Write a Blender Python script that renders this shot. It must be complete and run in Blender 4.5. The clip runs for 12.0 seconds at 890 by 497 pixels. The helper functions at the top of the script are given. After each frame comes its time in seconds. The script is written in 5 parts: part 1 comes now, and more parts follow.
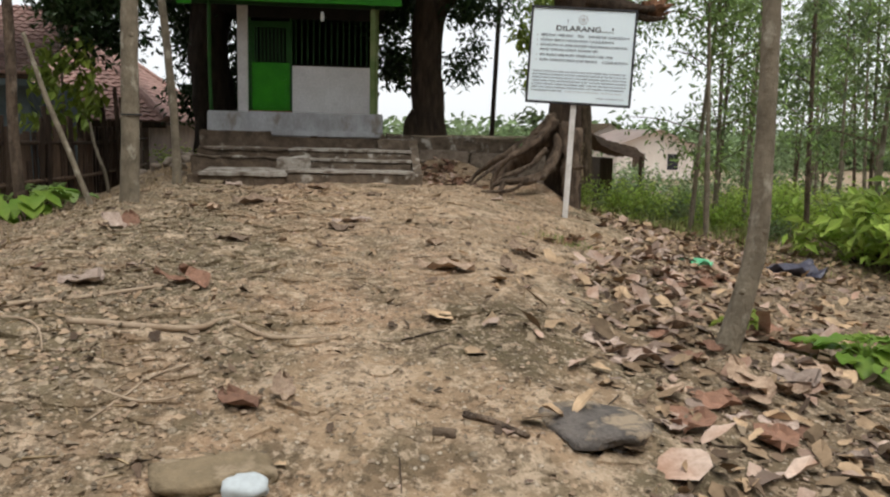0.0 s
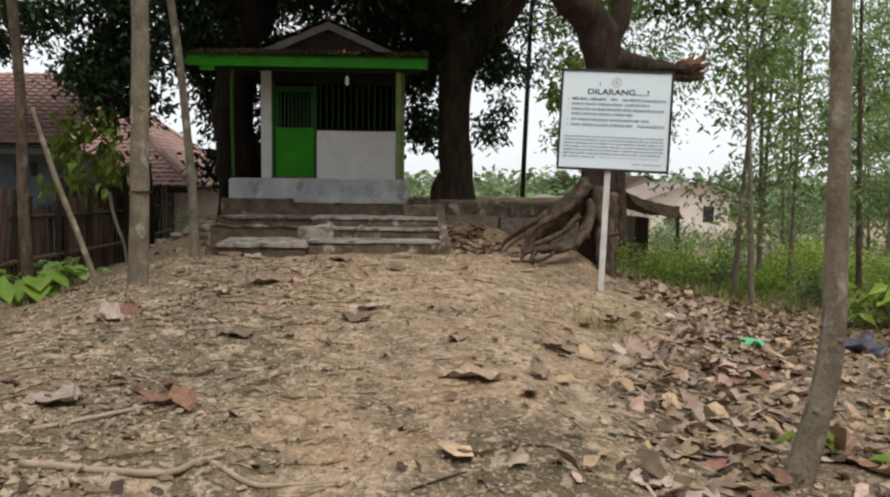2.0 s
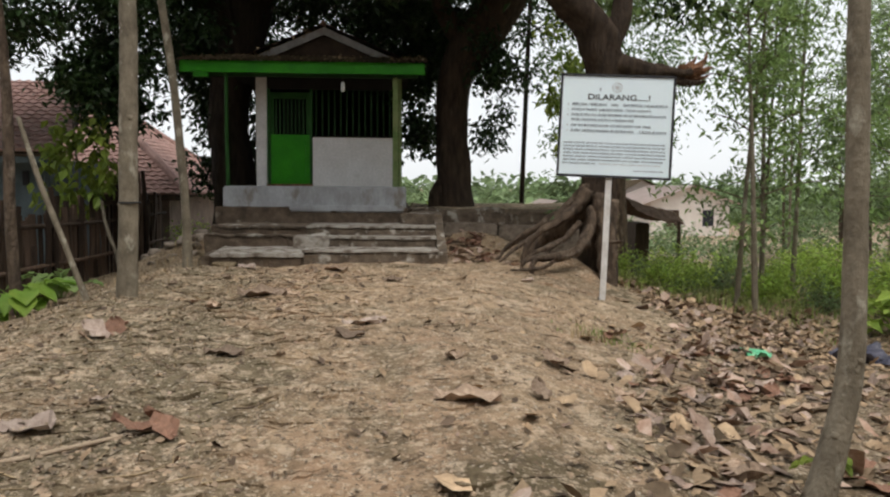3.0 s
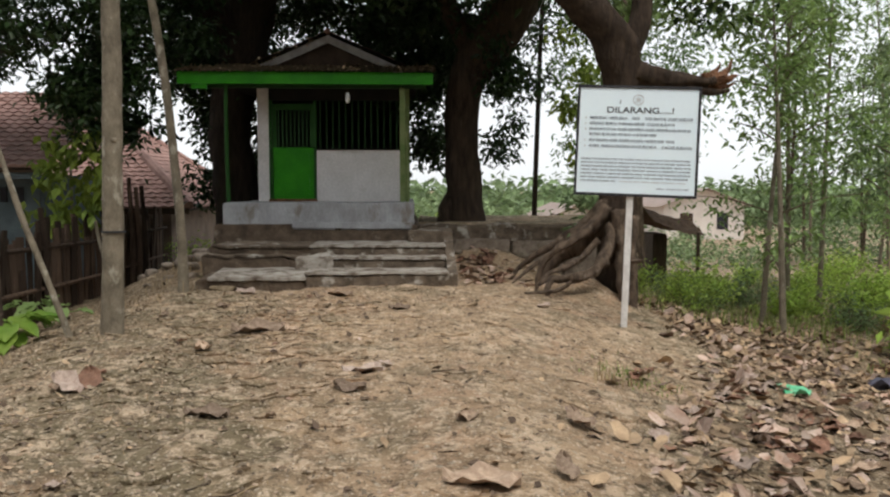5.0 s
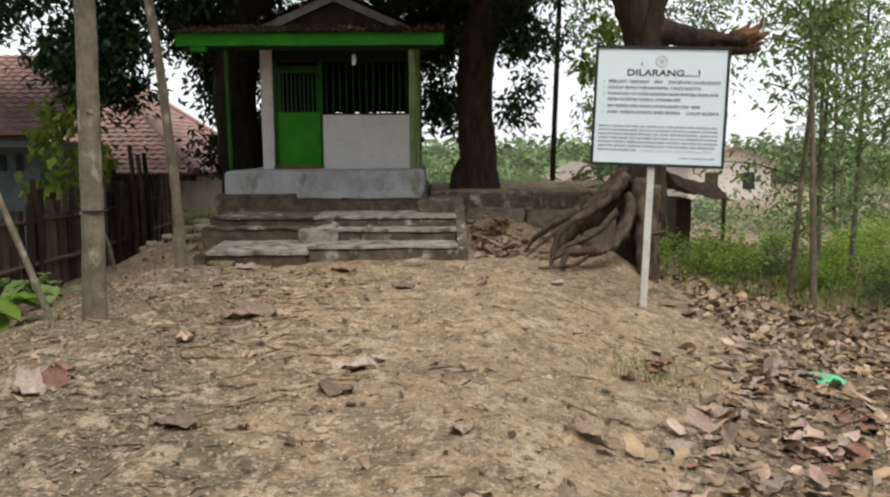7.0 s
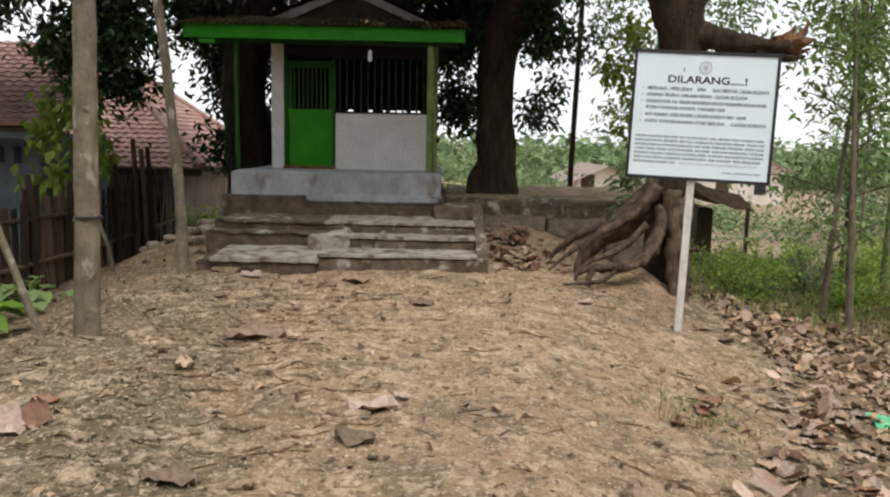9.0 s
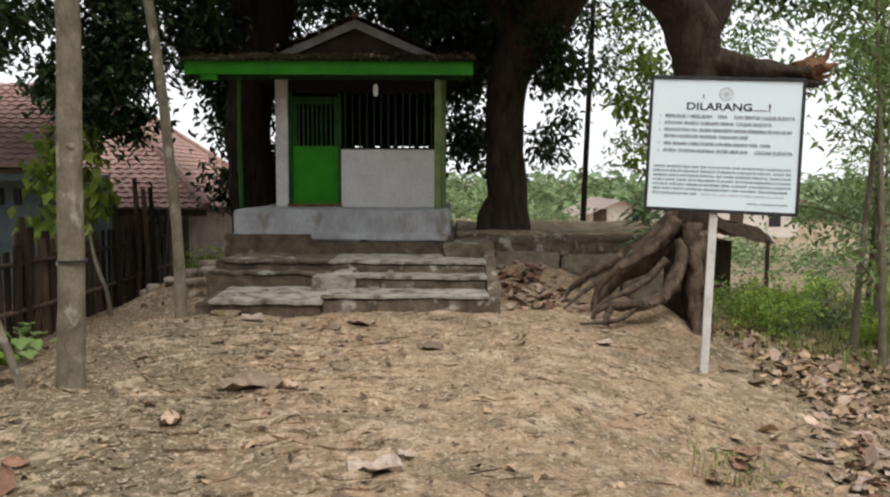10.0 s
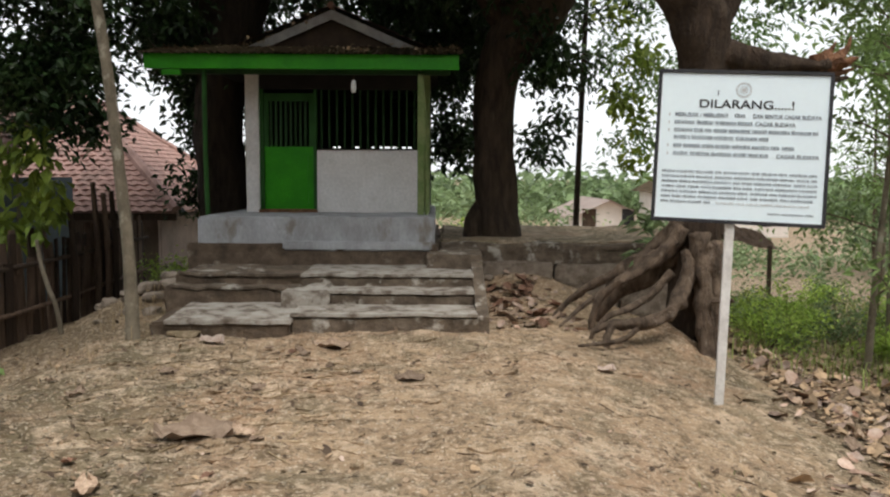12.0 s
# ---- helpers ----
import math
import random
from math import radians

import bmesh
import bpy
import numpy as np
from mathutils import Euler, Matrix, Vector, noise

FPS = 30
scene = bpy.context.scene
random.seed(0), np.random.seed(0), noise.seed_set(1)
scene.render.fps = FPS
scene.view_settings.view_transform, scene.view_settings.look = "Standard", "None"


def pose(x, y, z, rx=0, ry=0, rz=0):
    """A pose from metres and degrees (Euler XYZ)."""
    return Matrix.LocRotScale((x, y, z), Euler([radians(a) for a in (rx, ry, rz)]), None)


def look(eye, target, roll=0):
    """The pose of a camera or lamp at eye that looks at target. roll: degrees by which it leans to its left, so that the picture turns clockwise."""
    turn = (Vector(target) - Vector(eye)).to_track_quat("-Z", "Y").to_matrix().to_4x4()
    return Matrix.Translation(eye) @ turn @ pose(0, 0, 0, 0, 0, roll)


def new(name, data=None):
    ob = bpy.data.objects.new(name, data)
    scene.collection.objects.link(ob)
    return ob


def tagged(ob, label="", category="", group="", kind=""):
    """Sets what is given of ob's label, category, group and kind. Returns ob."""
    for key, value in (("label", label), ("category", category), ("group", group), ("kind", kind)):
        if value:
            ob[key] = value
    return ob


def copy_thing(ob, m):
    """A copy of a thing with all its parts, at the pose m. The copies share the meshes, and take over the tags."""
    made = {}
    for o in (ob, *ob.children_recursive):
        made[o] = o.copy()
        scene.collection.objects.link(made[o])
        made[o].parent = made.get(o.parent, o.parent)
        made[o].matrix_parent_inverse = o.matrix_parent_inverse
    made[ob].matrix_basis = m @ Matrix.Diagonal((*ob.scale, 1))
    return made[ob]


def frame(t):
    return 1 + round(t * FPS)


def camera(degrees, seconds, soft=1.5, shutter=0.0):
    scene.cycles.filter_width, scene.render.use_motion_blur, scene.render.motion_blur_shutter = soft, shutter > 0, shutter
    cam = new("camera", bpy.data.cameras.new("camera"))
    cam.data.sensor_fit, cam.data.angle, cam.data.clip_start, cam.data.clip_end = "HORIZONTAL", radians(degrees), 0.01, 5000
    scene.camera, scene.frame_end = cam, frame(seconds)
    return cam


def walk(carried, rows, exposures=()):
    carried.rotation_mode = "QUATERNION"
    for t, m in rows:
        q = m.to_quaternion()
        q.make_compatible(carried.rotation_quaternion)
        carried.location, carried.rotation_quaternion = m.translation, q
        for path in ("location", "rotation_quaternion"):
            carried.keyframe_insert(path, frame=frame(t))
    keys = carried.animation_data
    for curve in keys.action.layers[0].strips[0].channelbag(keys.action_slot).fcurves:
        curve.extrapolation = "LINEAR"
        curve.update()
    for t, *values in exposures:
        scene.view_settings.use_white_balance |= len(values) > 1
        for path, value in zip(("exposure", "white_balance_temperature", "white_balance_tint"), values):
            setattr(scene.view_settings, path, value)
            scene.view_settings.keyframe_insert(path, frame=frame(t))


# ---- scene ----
cam = camera(57.8, 12.0, soft=2.2)
PATH = [
    (0, (-0.246, -0.139, 1.656), (-0.056, 1.83, 1.366), 1.4),
    (0.5, (-0.168, 0.015, 1.706), (-0.039, 1.982, 1.37), 1.4),
    (1, (-0.129, 0.104, 1.751), (-0.029, 2.067, 1.382), 1.8),
    (1.5, (-0.115, 0.239, 1.775), (-0.021, 2.22, 1.518), 1.8),
    (2, (-0.139, 0.429, 1.861), (-0.031, 2.419, 1.695), 0.7),
    (2.5, (-0.145, 0.502, 1.895), (-0.035, 2.496, 1.785), 0.4),
    (3, (-0.115, 0.633, 1.9), (-0.005, 2.624, 1.745), 0.4),
    (3.2, (-0.095, 0.697, 1.918), (0.016, 2.689, 1.766), 0.3),
    (4.8, (-0.069, 1.129, 2.059), (-0.012, 3.122, 1.898), 0.3),
    (5, (-0.08, 1.216, 2.1), (0.004, 3.208, 1.948), 0.0),
    (5.5, (-0.096, 1.282, 2.146), (0.037, 3.27, 1.982), 0.0),
    (6, (-0.078, 1.389, 2.145), (0.04, 3.378, 1.968), 0.0),
    (6.5, (0.025, 1.622, 2.186), (0.065, 3.613, 2.001), -0.4),
    (7, (0.086, 1.735, 2.222), (0.115, 3.719, 1.967), -0.3),
    (7.2, (0.088, 1.766, 2.228), (0.117, 3.747, 1.948), -0.3),
    (8.8, (-0.092, 2.239, 2.32), (-0.066, 4.214, 2.003), 1.4),
    (9, (-0.08, 2.306, 2.319), (-0.058, 4.289, 2.053), 1.2),
    (9.5, (-0.048, 2.536, 2.321), (-0.09, 4.531, 2.177), 0.4),
    (10, (-0.051, 2.702, 2.293), (-0.06, 4.694, 2.117), 0.3),
    (10.5, (-0.118, 2.963, 2.307), (-0.058, 4.954, 2.128), -0.0),
    (11, (-0.153, 3.122, 2.288), (0.004, 5.105, 2.08), -0.1),
    (11.5, (-0.085, 3.312, 2.294), (0.02, 5.299, 2.085), 0.1),
    (12, (-0.009, 3.529, 2.356), (0.012, 5.521, 2.176), 0.3),
]
walk(cam, [(t, look(eye, target, roll)) for t, eye, target, roll in PATH],
     [(0, 0.15), (1.5, 0.15), (2.5, 0.08), (3.2, 0.1), (5, 0.18), (7, 0.26), (9, 0.33), (12, 0.36)])

# ---- light: bright overcast day, soft sun behind cloud ----
scene.view_settings.exposure = 0.25
world = bpy.data.worlds.new("overcast_sky")
scene.world = world
world.use_nodes = True
wt = world.node_tree
sky = wt.nodes.new("ShaderNodeTexSky")
sky.sky_type, sky.sun_disc = "NISHITA", False
sky.sun_elevation, sky.sun_rotation = radians(66), radians(159)
sky.dust_density, sky.air_density = 1.0, 1.0
pale = wt.nodes.new("ShaderNodeHueSaturation")
pale.inputs["Saturation"].default_value = 0.25
wt.links.new(sky.outputs[0], pale.inputs["Color"])
cloud = wt.nodes.new("ShaderNodeMix")
cloud.data_type = "RGBA"
cloud.inputs[0].default_value = 0.75
cloud.inputs[7].default_value = (6.2, 6.4, 6.6, 1)
wt.links.new(pale.outputs[0], cloud.inputs[6])
wt.links.new(cloud.outputs[2], wt.nodes["Background"].inputs[0])
wt.nodes["Background"].inputs[1].default_value = 0.15
sun = new("sun", bpy.data.lights.new("sun", "SUN"))
sun.data.energy, sun.data.angle, sun.data.color = 2.2, radians(40), (1.0, 0.94, 0.86)
sun.matrix_basis = look((3, -4, 20), (0, 4, 0))


# ---- materials ----
def mat(name, c1, c2, scale=6.0, rough=0.85, bump=0.3, fine=60.0, stain=None, stain_scale=1.2, stain_at=0.55, stain_amt=0.6, vary=0.0, stretch=(1, 1, 1), metal=0.0, dist=0.02, trans=0.0, island=False, grainy=0.25):
    """Two-scale noise colour with stains, grain and relief; vary: spread of brightness from piece to piece."""
    m = bpy.data.materials.new(name)
    m.use_nodes = True
    n, l = m.node_tree.nodes, m.node_tree.links
    b = n["Principled BSDF"]
    tc = n.new("ShaderNodeTexCoord")
    mp = n.new("ShaderNodeMapping")
    mp.inputs["Scale"].default_value = stretch
    l.new(tc.outputs["Object"], mp.inputs[0])

    def tex(s, detail=6):
        t = n.new("ShaderNodeTexNoise")
        t.inputs["Scale"].default_value, t.inputs["Detail"].default_value, t.inputs["Roughness"].default_value = s, detail, 0.62
        l.new(mp.outputs[0], t.inputs["Vector"])
        return t

    def ramp(sock, lo, hi):
        r = n.new("ShaderNodeMapRange")
        r.inputs[1].default_value, r.inputs[2].default_value = lo, hi
        l.new(sock, r.inputs[0])
        return r.outputs[0]

    def mix(fac, a, c, kind="MIX"):
        x = n.new("ShaderNodeMix")
        x.data_type, x.blend_type = "RGBA", kind
        for sock, v in ((x.inputs[0], fac), (x.inputs[6], a), (x.inputs[7], c)):
            if isinstance(v, (int, float)):
                sock.default_value = v
            elif isinstance(v, tuple):
                sock.default_value = (*v, 1)
            else:
                l.new(v, sock)
        return x.outputs[2]

    big, small = tex(scale), tex(fine, 3)
    col = mix(ramp(big.outputs[0], 0.35, 0.65), c1, c2)
    if stain:
        st = tex(stain_scale, 8)
        f = ramp(st.outputs[0], stain_at, stain_at + 0.1)
        g = n.new("ShaderNodeMath")
        g.operation = "MULTIPLY"
        g.inputs[1].default_value = stain_amt
        l.new(f, g.inputs[0])
        col = mix(g.outputs[0], col, stain)
    grain = n.new("ShaderNodeMapRange")
    grain.inputs[3].default_value, grain.inputs[4].default_value = 1 - grainy, 1 + grainy
    l.new(small.outputs[0], grain.inputs[0])
    col = mix(1.0, col, grain.outputs[0], "MULTIPLY")
    if vary:
        if island:
            src = n.new("ShaderNodeNewGeometry").outputs["Random Per Island"]
        else:
            src = n.new("ShaderNodeObjectInfo").outputs["Random"]
        v = n.new("ShaderNodeMapRange")
        v.inputs[3].default_value, v.inputs[4].default_value = 1 - vary, 1 + vary
        l.new(src, v.inputs[0])
        col = mix(1.0, col, v.outputs[0], "MULTIPLY")
    l.new(col, b.inputs["Base Color"])
    b.inputs["Roughness"].default_value, b.inputs["Metallic"].default_value = rough, metal
    b.inputs["Specular IOR Level"].default_value = 0.3
    if bump:
        add = n.new("ShaderNodeMath")
        add.operation = "ADD"
        l.new(big.outputs[0], add.inputs[0])
        l.new(small.outputs[0], add.inputs[1])
        bp = n.new("ShaderNodeBump")
        bp.inputs["Strength"].default_value, bp.inputs["Distance"].default_value = bump, dist
        l.new(add.outputs[0], bp.inputs["Height"])
        l.new(bp.outputs[0], b.inputs["Normal"])
    if trans:
        t = n.new("ShaderNodeBsdfTranslucent")
        l.new(col, t.inputs[0])
        ms = n.new("ShaderNodeMixShader")
        ms.inputs[0].default_value = trans
        l.new(b.outputs[0], ms.inputs[1])
        l.new(t.outputs[0], ms.inputs[2])
        l.new(ms.outputs[0], n["Material Output"].inputs[0])
    return m


def soil():
    """Bare earth: pale trodden path, grey-green crust beside it, leaf mould on the slope, grit at several sizes."""
    m = bpy.data.materials.new("trodden_soil")
    m.use_nodes = True
    n, l = m.node_tree.nodes, m.node_tree.links
    b = n["Principled BSDF"]
    tc = n.new("ShaderNodeTexCoord")

    def tex(s, detail=6, at=0.0):
        mp = n.new("ShaderNodeMapping")
        mp.inputs["Location"].default_value = (at, at * 0.7, 0)
        l.new(tc.outputs["Object"], mp.inputs[0])
        t = n.new("ShaderNodeTexNoise")
        t.inputs["Scale"].default_value, t.inputs["Detail"].default_value, t.inputs["Roughness"].default_value = s, detail, 0.65
        l.new(mp.outputs[0], t.inputs["Vector"])
        return t.outputs[0]

    def ramp(sock, lo, hi, top=1.0):
        r = n.new("ShaderNodeMapRange")
        r.inputs[1].default_value, r.inputs[2].default_value, r.inputs[4].default_value = lo, hi, top
        l.new(sock, r.inputs[0])
        return r.outputs[0]

    def calc(op, a, c):
        x = n.new("ShaderNodeMath")
        x.operation = op
        for sock, v in ((x.inputs[0], a), (x.inputs[1], c)):
            if isinstance(v, (int, float)):
                sock.default_value = v
            else:
                l.new(v, sock)
        return x.outputs[0]

    def mix(fac, a, c):
        x = n.new("ShaderNodeMix")
        x.data_type = "RGBA"
        l.new(fac, x.inputs[0])
        for sock, v in ((x.inputs[6], a), (x.inputs[7], c)):
            if isinstance(v, tuple):
                sock.default_value = (*v, 1)
            else:
                l.new(v, sock)
        return x.outputs[2]

    def zone(name):
        a = n.new("ShaderNodeAttribute")
        a.attribute_name = name
        return a.outputs["Fac"]

    def grit(s, keep, size):
        v = n.new("ShaderNodeTexVoronoi")
        v.inputs["Scale"].default_value = s
        l.new(tc.outputs["Object"], v.inputs["Vector"])
        sep = n.new("ShaderNodeSeparateColor")
        l.new(v.outputs["Color"], sep.inputs[0])
        return calc("MULTIPLY", ramp(sep.outputs[0], keep, keep + 0.02), ramp(v.outputs["Distance"], size, size * 0.7))

    crust = mix(ramp(tex(2.4), 0.4, 0.6), (0.29, 0.23, 0.145), (0.175, 0.14, 0.085))
    path = mix(ramp(tex(3.0, 6, 5), 0.4, 0.62), (0.53, 0.382, 0.247), (0.4, 0.282, 0.18))
    way = calc("ADD", zone("path"), calc("MULTIPLY", calc("SUBTRACT", tex(1.5, 5, 9), 0.5), 1.6))
    col = mix(ramp(way, 0.35, 0.6), crust, path)
    col = mix(ramp(tex(0.8, 4, 3), 0.5, 0.6, 0.55), col, (0.48, 0.31, 0.2))
    col = mix(ramp(tex(1.2, 6, 13), 0.52, 0.6, 0.7), col, (0.22, 0.18, 0.115))
    col = mix(ramp(tex(2.6, 6, 17), 0.55, 0.61, 0.65), col, (0.7, 0.54, 0.385))
    moss = calc("ADD", zone("moss"), calc("SUBTRACT", tex(6, 6, 2), 0.5))
    col = mix(ramp(moss, 0.35, 0.6, 0.9), col, (0.15, 0.12, 0.07))
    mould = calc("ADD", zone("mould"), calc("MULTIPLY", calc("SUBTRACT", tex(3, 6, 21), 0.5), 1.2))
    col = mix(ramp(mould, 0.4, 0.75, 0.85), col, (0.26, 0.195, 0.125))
    for s, lo, at, tint, amt in ((3.5, 0.54, 1, (0.2, 0.145, 0.088), 0.55), (8, 0.55, 4, (0.14, 0.1, 0.062), 0.6), (11, 0.55, 6, (0.74, 0.58, 0.42), 0.6), (22, 0.56, 8, (0.1, 0.075, 0.048), 0.6), (36, 0.56, 11, (0.76, 0.61, 0.45), 0.55)):
        col = mix(ramp(tex(s, 5, at), lo, lo + 0.06, amt), col, tint)
    g1, g2, g3 = grit(34, 0.8, 0.34), grit(60, 0.78, 0.34), grit(18, 0.85, 0.34)
    col = mix(calc("MULTIPLY", g1, 0.75), col, (0.8, 0.68, 0.53))
    col = mix(calc("MULTIPLY", g2, 0.6), col, (0.16, 0.12, 0.085))
    col = mix(calc("MULTIPLY", g3, 0.5), col, (0.46, 0.4, 0.31))
    l.new(col, b.inputs["Base Color"])
    b.inputs["Roughness"].default_value = 0.95
    b.inputs["Specular IOR Level"].default_value = 0.2
    h = calc("ADD", calc("ADD", tex(6, 8, 1), calc("MULTIPLY", tex(22, 6, 7), 0.6)), calc("MULTIPLY", calc("ADD", g1, g3), 0.16))
    bp = n.new("ShaderNodeBump")
    bp.inputs["Strength"].default_value, bp.inputs["Distance"].default_value = 1.0, 0.08
    l.new(h, bp.inputs["Height"])
    l.new(bp.outputs[0], b.inputs["Normal"])
    return m


M_SOIL = soil()
M_CEM_L = mat("pale_cement", (0.42, 0.43, 0.45), (0.28, 0.28, 0.285), 4, 0.9, 0.4, 40, stain=(0.17, 0.14, 0.1), stain_scale=3.2, stain_at=0.55, stain_amt=0.7, stretch=(1, 1, 0.5))
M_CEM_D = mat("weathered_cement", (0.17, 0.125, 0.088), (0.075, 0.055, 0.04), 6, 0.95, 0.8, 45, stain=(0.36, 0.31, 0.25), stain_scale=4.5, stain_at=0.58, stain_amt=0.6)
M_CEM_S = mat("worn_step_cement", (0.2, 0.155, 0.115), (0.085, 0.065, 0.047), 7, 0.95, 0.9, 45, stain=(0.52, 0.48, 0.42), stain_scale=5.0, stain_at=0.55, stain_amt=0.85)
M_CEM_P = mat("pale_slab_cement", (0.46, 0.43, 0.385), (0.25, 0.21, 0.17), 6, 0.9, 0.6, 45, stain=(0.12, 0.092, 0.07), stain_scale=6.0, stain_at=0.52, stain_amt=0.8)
M_CEM_W = mat("mottled_wall_cement", (0.36, 0.3, 0.245), (0.18, 0.14, 0.105), 5, 0.95, 0.8, 45, stain=(0.08, 0.06, 0.042), stain_scale=3.6, stain_at=0.52, stain_amt=0.75)
M_WHITE = mat("chalky_white_paint", (0.84, 0.8, 0.78), (0.74, 0.7, 0.67), 2.5, 0.8, 0.15, 30, stain=(0.5, 0.45, 0.38), stain_scale=3.0, stain_at=0.62, stain_amt=0.5)
M_GREEN = mat("green_gloss_paint", (0.035, 0.3, 0.004), (0.02, 0.22, 0.003), 3, 0.4, 0.1, 30, stain=(0.09, 0.2, 0.03), stain_at=0.62, stain_amt=0.5)
M_OLIVE = mat("faded_green_paint", (0.13, 0.2, 0.06), (0.22, 0.26, 0.11), 5, 0.6, 0.15, 40)
# dark green with the porch shade put into the colour
M_DARKGREEN = mat("dark_shaded_green_paint", (0.018, 0.06, 0.014), (0.012, 0.04, 0.01), 5, 0.6, 0.1, 40)
M_DARKWOOD = mat("dark_old_wood", (0.05, 0.035, 0.025), (0.09, 0.06, 0.04), 6, 0.9, 0.4, 50, stretch=(3, 3, 0.5))
# near-black: shade inside the hut is put into the plaster colour
M_INSIDE = mat("shaded_inside_plaster", (0.025, 0.021, 0.018), (0.015, 0.013, 0.011), 3, 0.95, 0.2, 30)
M_GABLE = mat("brown_board", (0.085, 0.055, 0.038), (0.05, 0.032, 0.023), 5, 0.9, 0.3, 50)
M_BARGE = mat("grey_bargeboard", (0.42, 0.38, 0.35), (0.3, 0.27, 0.25), 6, 0.85, 0.2, 50)
M_TILE = mat("clay_roof_tile", (0.16, 0.08, 0.058), (0.09, 0.05, 0.038), 7, 0.9, 0.3, 50, stain=(0.12, 0.09, 0.08), stain_scale=1.5, vary=0.3)
M_TILE2 = mat("faded_clay_tile", (0.48, 0.31, 0.27), (0.3, 0.19, 0.165), 5, 0.9, 0.3, 40, stain=(0.2, 0.15, 0.13), stain_scale=1.6, vary=0.25)
M_MOSSROOF = mat("mossy_sheet", (0.16, 0.1, 0.06), (0.08, 0.07, 0.035), 6, 0.95, 0.4, 50)
M_BARK_D = mat("dark_bark", (0.062, 0.044, 0.032), (0.028, 0.02, 0.015), 5, 0.95, 1.0, 30, stretch=(2.5, 2.5, 0.6), dist=0.05)
M_BARK_M = mat("brown_bark", (0.1, 0.068, 0.047), (0.04, 0.028, 0.02), 5, 0.95, 1.0, 30, stretch=(2.5, 2.5, 0.6), stain=(0.17, 0.125, 0.088), stain_scale=2.5, stain_at=0.6, dist=0.05)
M_ROOFP = mat("faded_pink_roof", (0.55, 0.46, 0.42), (0.46, 0.38, 0.34), 1.0, 0.9, 0.1, 20)
# darker copy of the door green with porch shade in it; also post paint
M_LEANG = mat("deep_shaded_green_paint", (0.022, 0.095, 0.014), (0.015, 0.07, 0.01), 5, 0.6, 0.1, 40)
M_BARK_R = mat("grey_root_bark", (0.22, 0.16, 0.115), (0.075, 0.054, 0.04), 6, 0.95, 1.0, 28, stretch=(2, 2, 0.8), stain=(0.42, 0.34, 0.27), stain_scale=4, stain_at=0.6, dist=0.05)
M_BARK_L = mat("smooth_grey_bark", (0.27, 0.23, 0.17), (0.14, 0.117, 0.085), 8, 0.9, 0.6, 50, stretch=(1, 1, 0.6), stain=(0.44, 0.41, 0.33), stain_scale=9, stain_at=0.56, stain_amt=0.75)
M_BARKT = mat("dark_twig", (0.13, 0.09, 0.06), (0.08, 0.055, 0.04), 6, 0.9, 0, 30, vary=0.5, island=True)
M_SPLIT = mat("splintered_wood", (0.26, 0.13, 0.07), (0.12, 0.06, 0.035), 12, 0.9, 0.6, 60)
M_LEAF_D = mat("dark_green_leaf", (0.018, 0.041, 0.014), (0.036, 0.065, 0.021), 1.5, 0.38, 0, 20, vary=0.55, trans=0.25, island=True)
M_LEAF_L = mat("light_green_leaf", (0.2, 0.31, 0.1), (0.28, 0.38, 0.14), 0.8, 0.5, 0, 20, vary=0.45, trans=0.35, island=True)
M_LEAF_Y = mat("yellow_green_leaf", (0.25, 0.31, 0.05), (0.13, 0.2, 0.04), 1.5, 0.5, 0, 20, vary=0.45, trans=0.4, island=True)
M_LEAF_B = mat("bright_green_leaf", (0.13, 0.26, 0.035), (0.24, 0.34, 0.06), 3, 0.45, 0, 20, vary=0.4, trans=0.35, island=True)
M_LEAF_G = mat("grey_green_leaf", (0.15, 0.22, 0.1), (0.22, 0.29, 0.14), 1.0, 0.5, 0, 20, vary=0.45, trans=0.35, island=True)
M_LEAF_B2 = mat("fresh_green_leaf", (0.27, 0.42, 0.07), (0.44, 0.54, 0.13), 2, 0.45, 0, 20, vary=0.4, trans=0.35, island=True)
M_WALLF = mat("pale_house_plaster", (0.74, 0.68, 0.62), (0.64, 0.57, 0.51), 1.0, 0.9, 0.1, 20)
M_DRY = mat("dry_leaf", (0.24, 0.165, 0.115), (0.4, 0.3, 0.22), 9, 0.85, 0.3, 40, vary=0.45)
M_LEAF_M = mat("mid_green_leaf", (0.11, 0.19, 0.06), (0.17, 0.26, 0.09), 1.2, 0.5, 0, 20, vary=0.45, trans=0.35, island=True)
M_DARKTH = mat("old_thatch", (0.17, 0.115, 0.08), (0.09, 0.062, 0.045), 7, 0.95, 0.6, 50, stretch=(4, 0.8, 0.8))
M_DRY2 = mat("pale_dry_leaf", (0.46, 0.37, 0.31), (0.3, 0.225, 0.185), 8, 0.85, 0.3, 40, vary=0.3)
M_DRY3 = mat("reddish_dry_leaf", (0.27, 0.15, 0.1), (0.18, 0.1, 0.068), 8, 0.85, 0.2, 40, vary=0.35)
M_LITTER2 = mat("reddish_litter", (0.3, 0.185, 0.13), (0.44, 0.35, 0.29), 5, 0.9, 0, 40, vary=0.55, island=True)
M_CLOD = mat("earth_clod", (0.38, 0.28, 0.19), (0.26, 0.19, 0.13), 4, 0.95, 0, 40, vary=0.45, island=True)
M_PALE = mat("pale_bluish_stone", (0.55, 0.6, 0.62), (0.45, 0.5, 0.52), 6, 0.6, 0.1, 40)
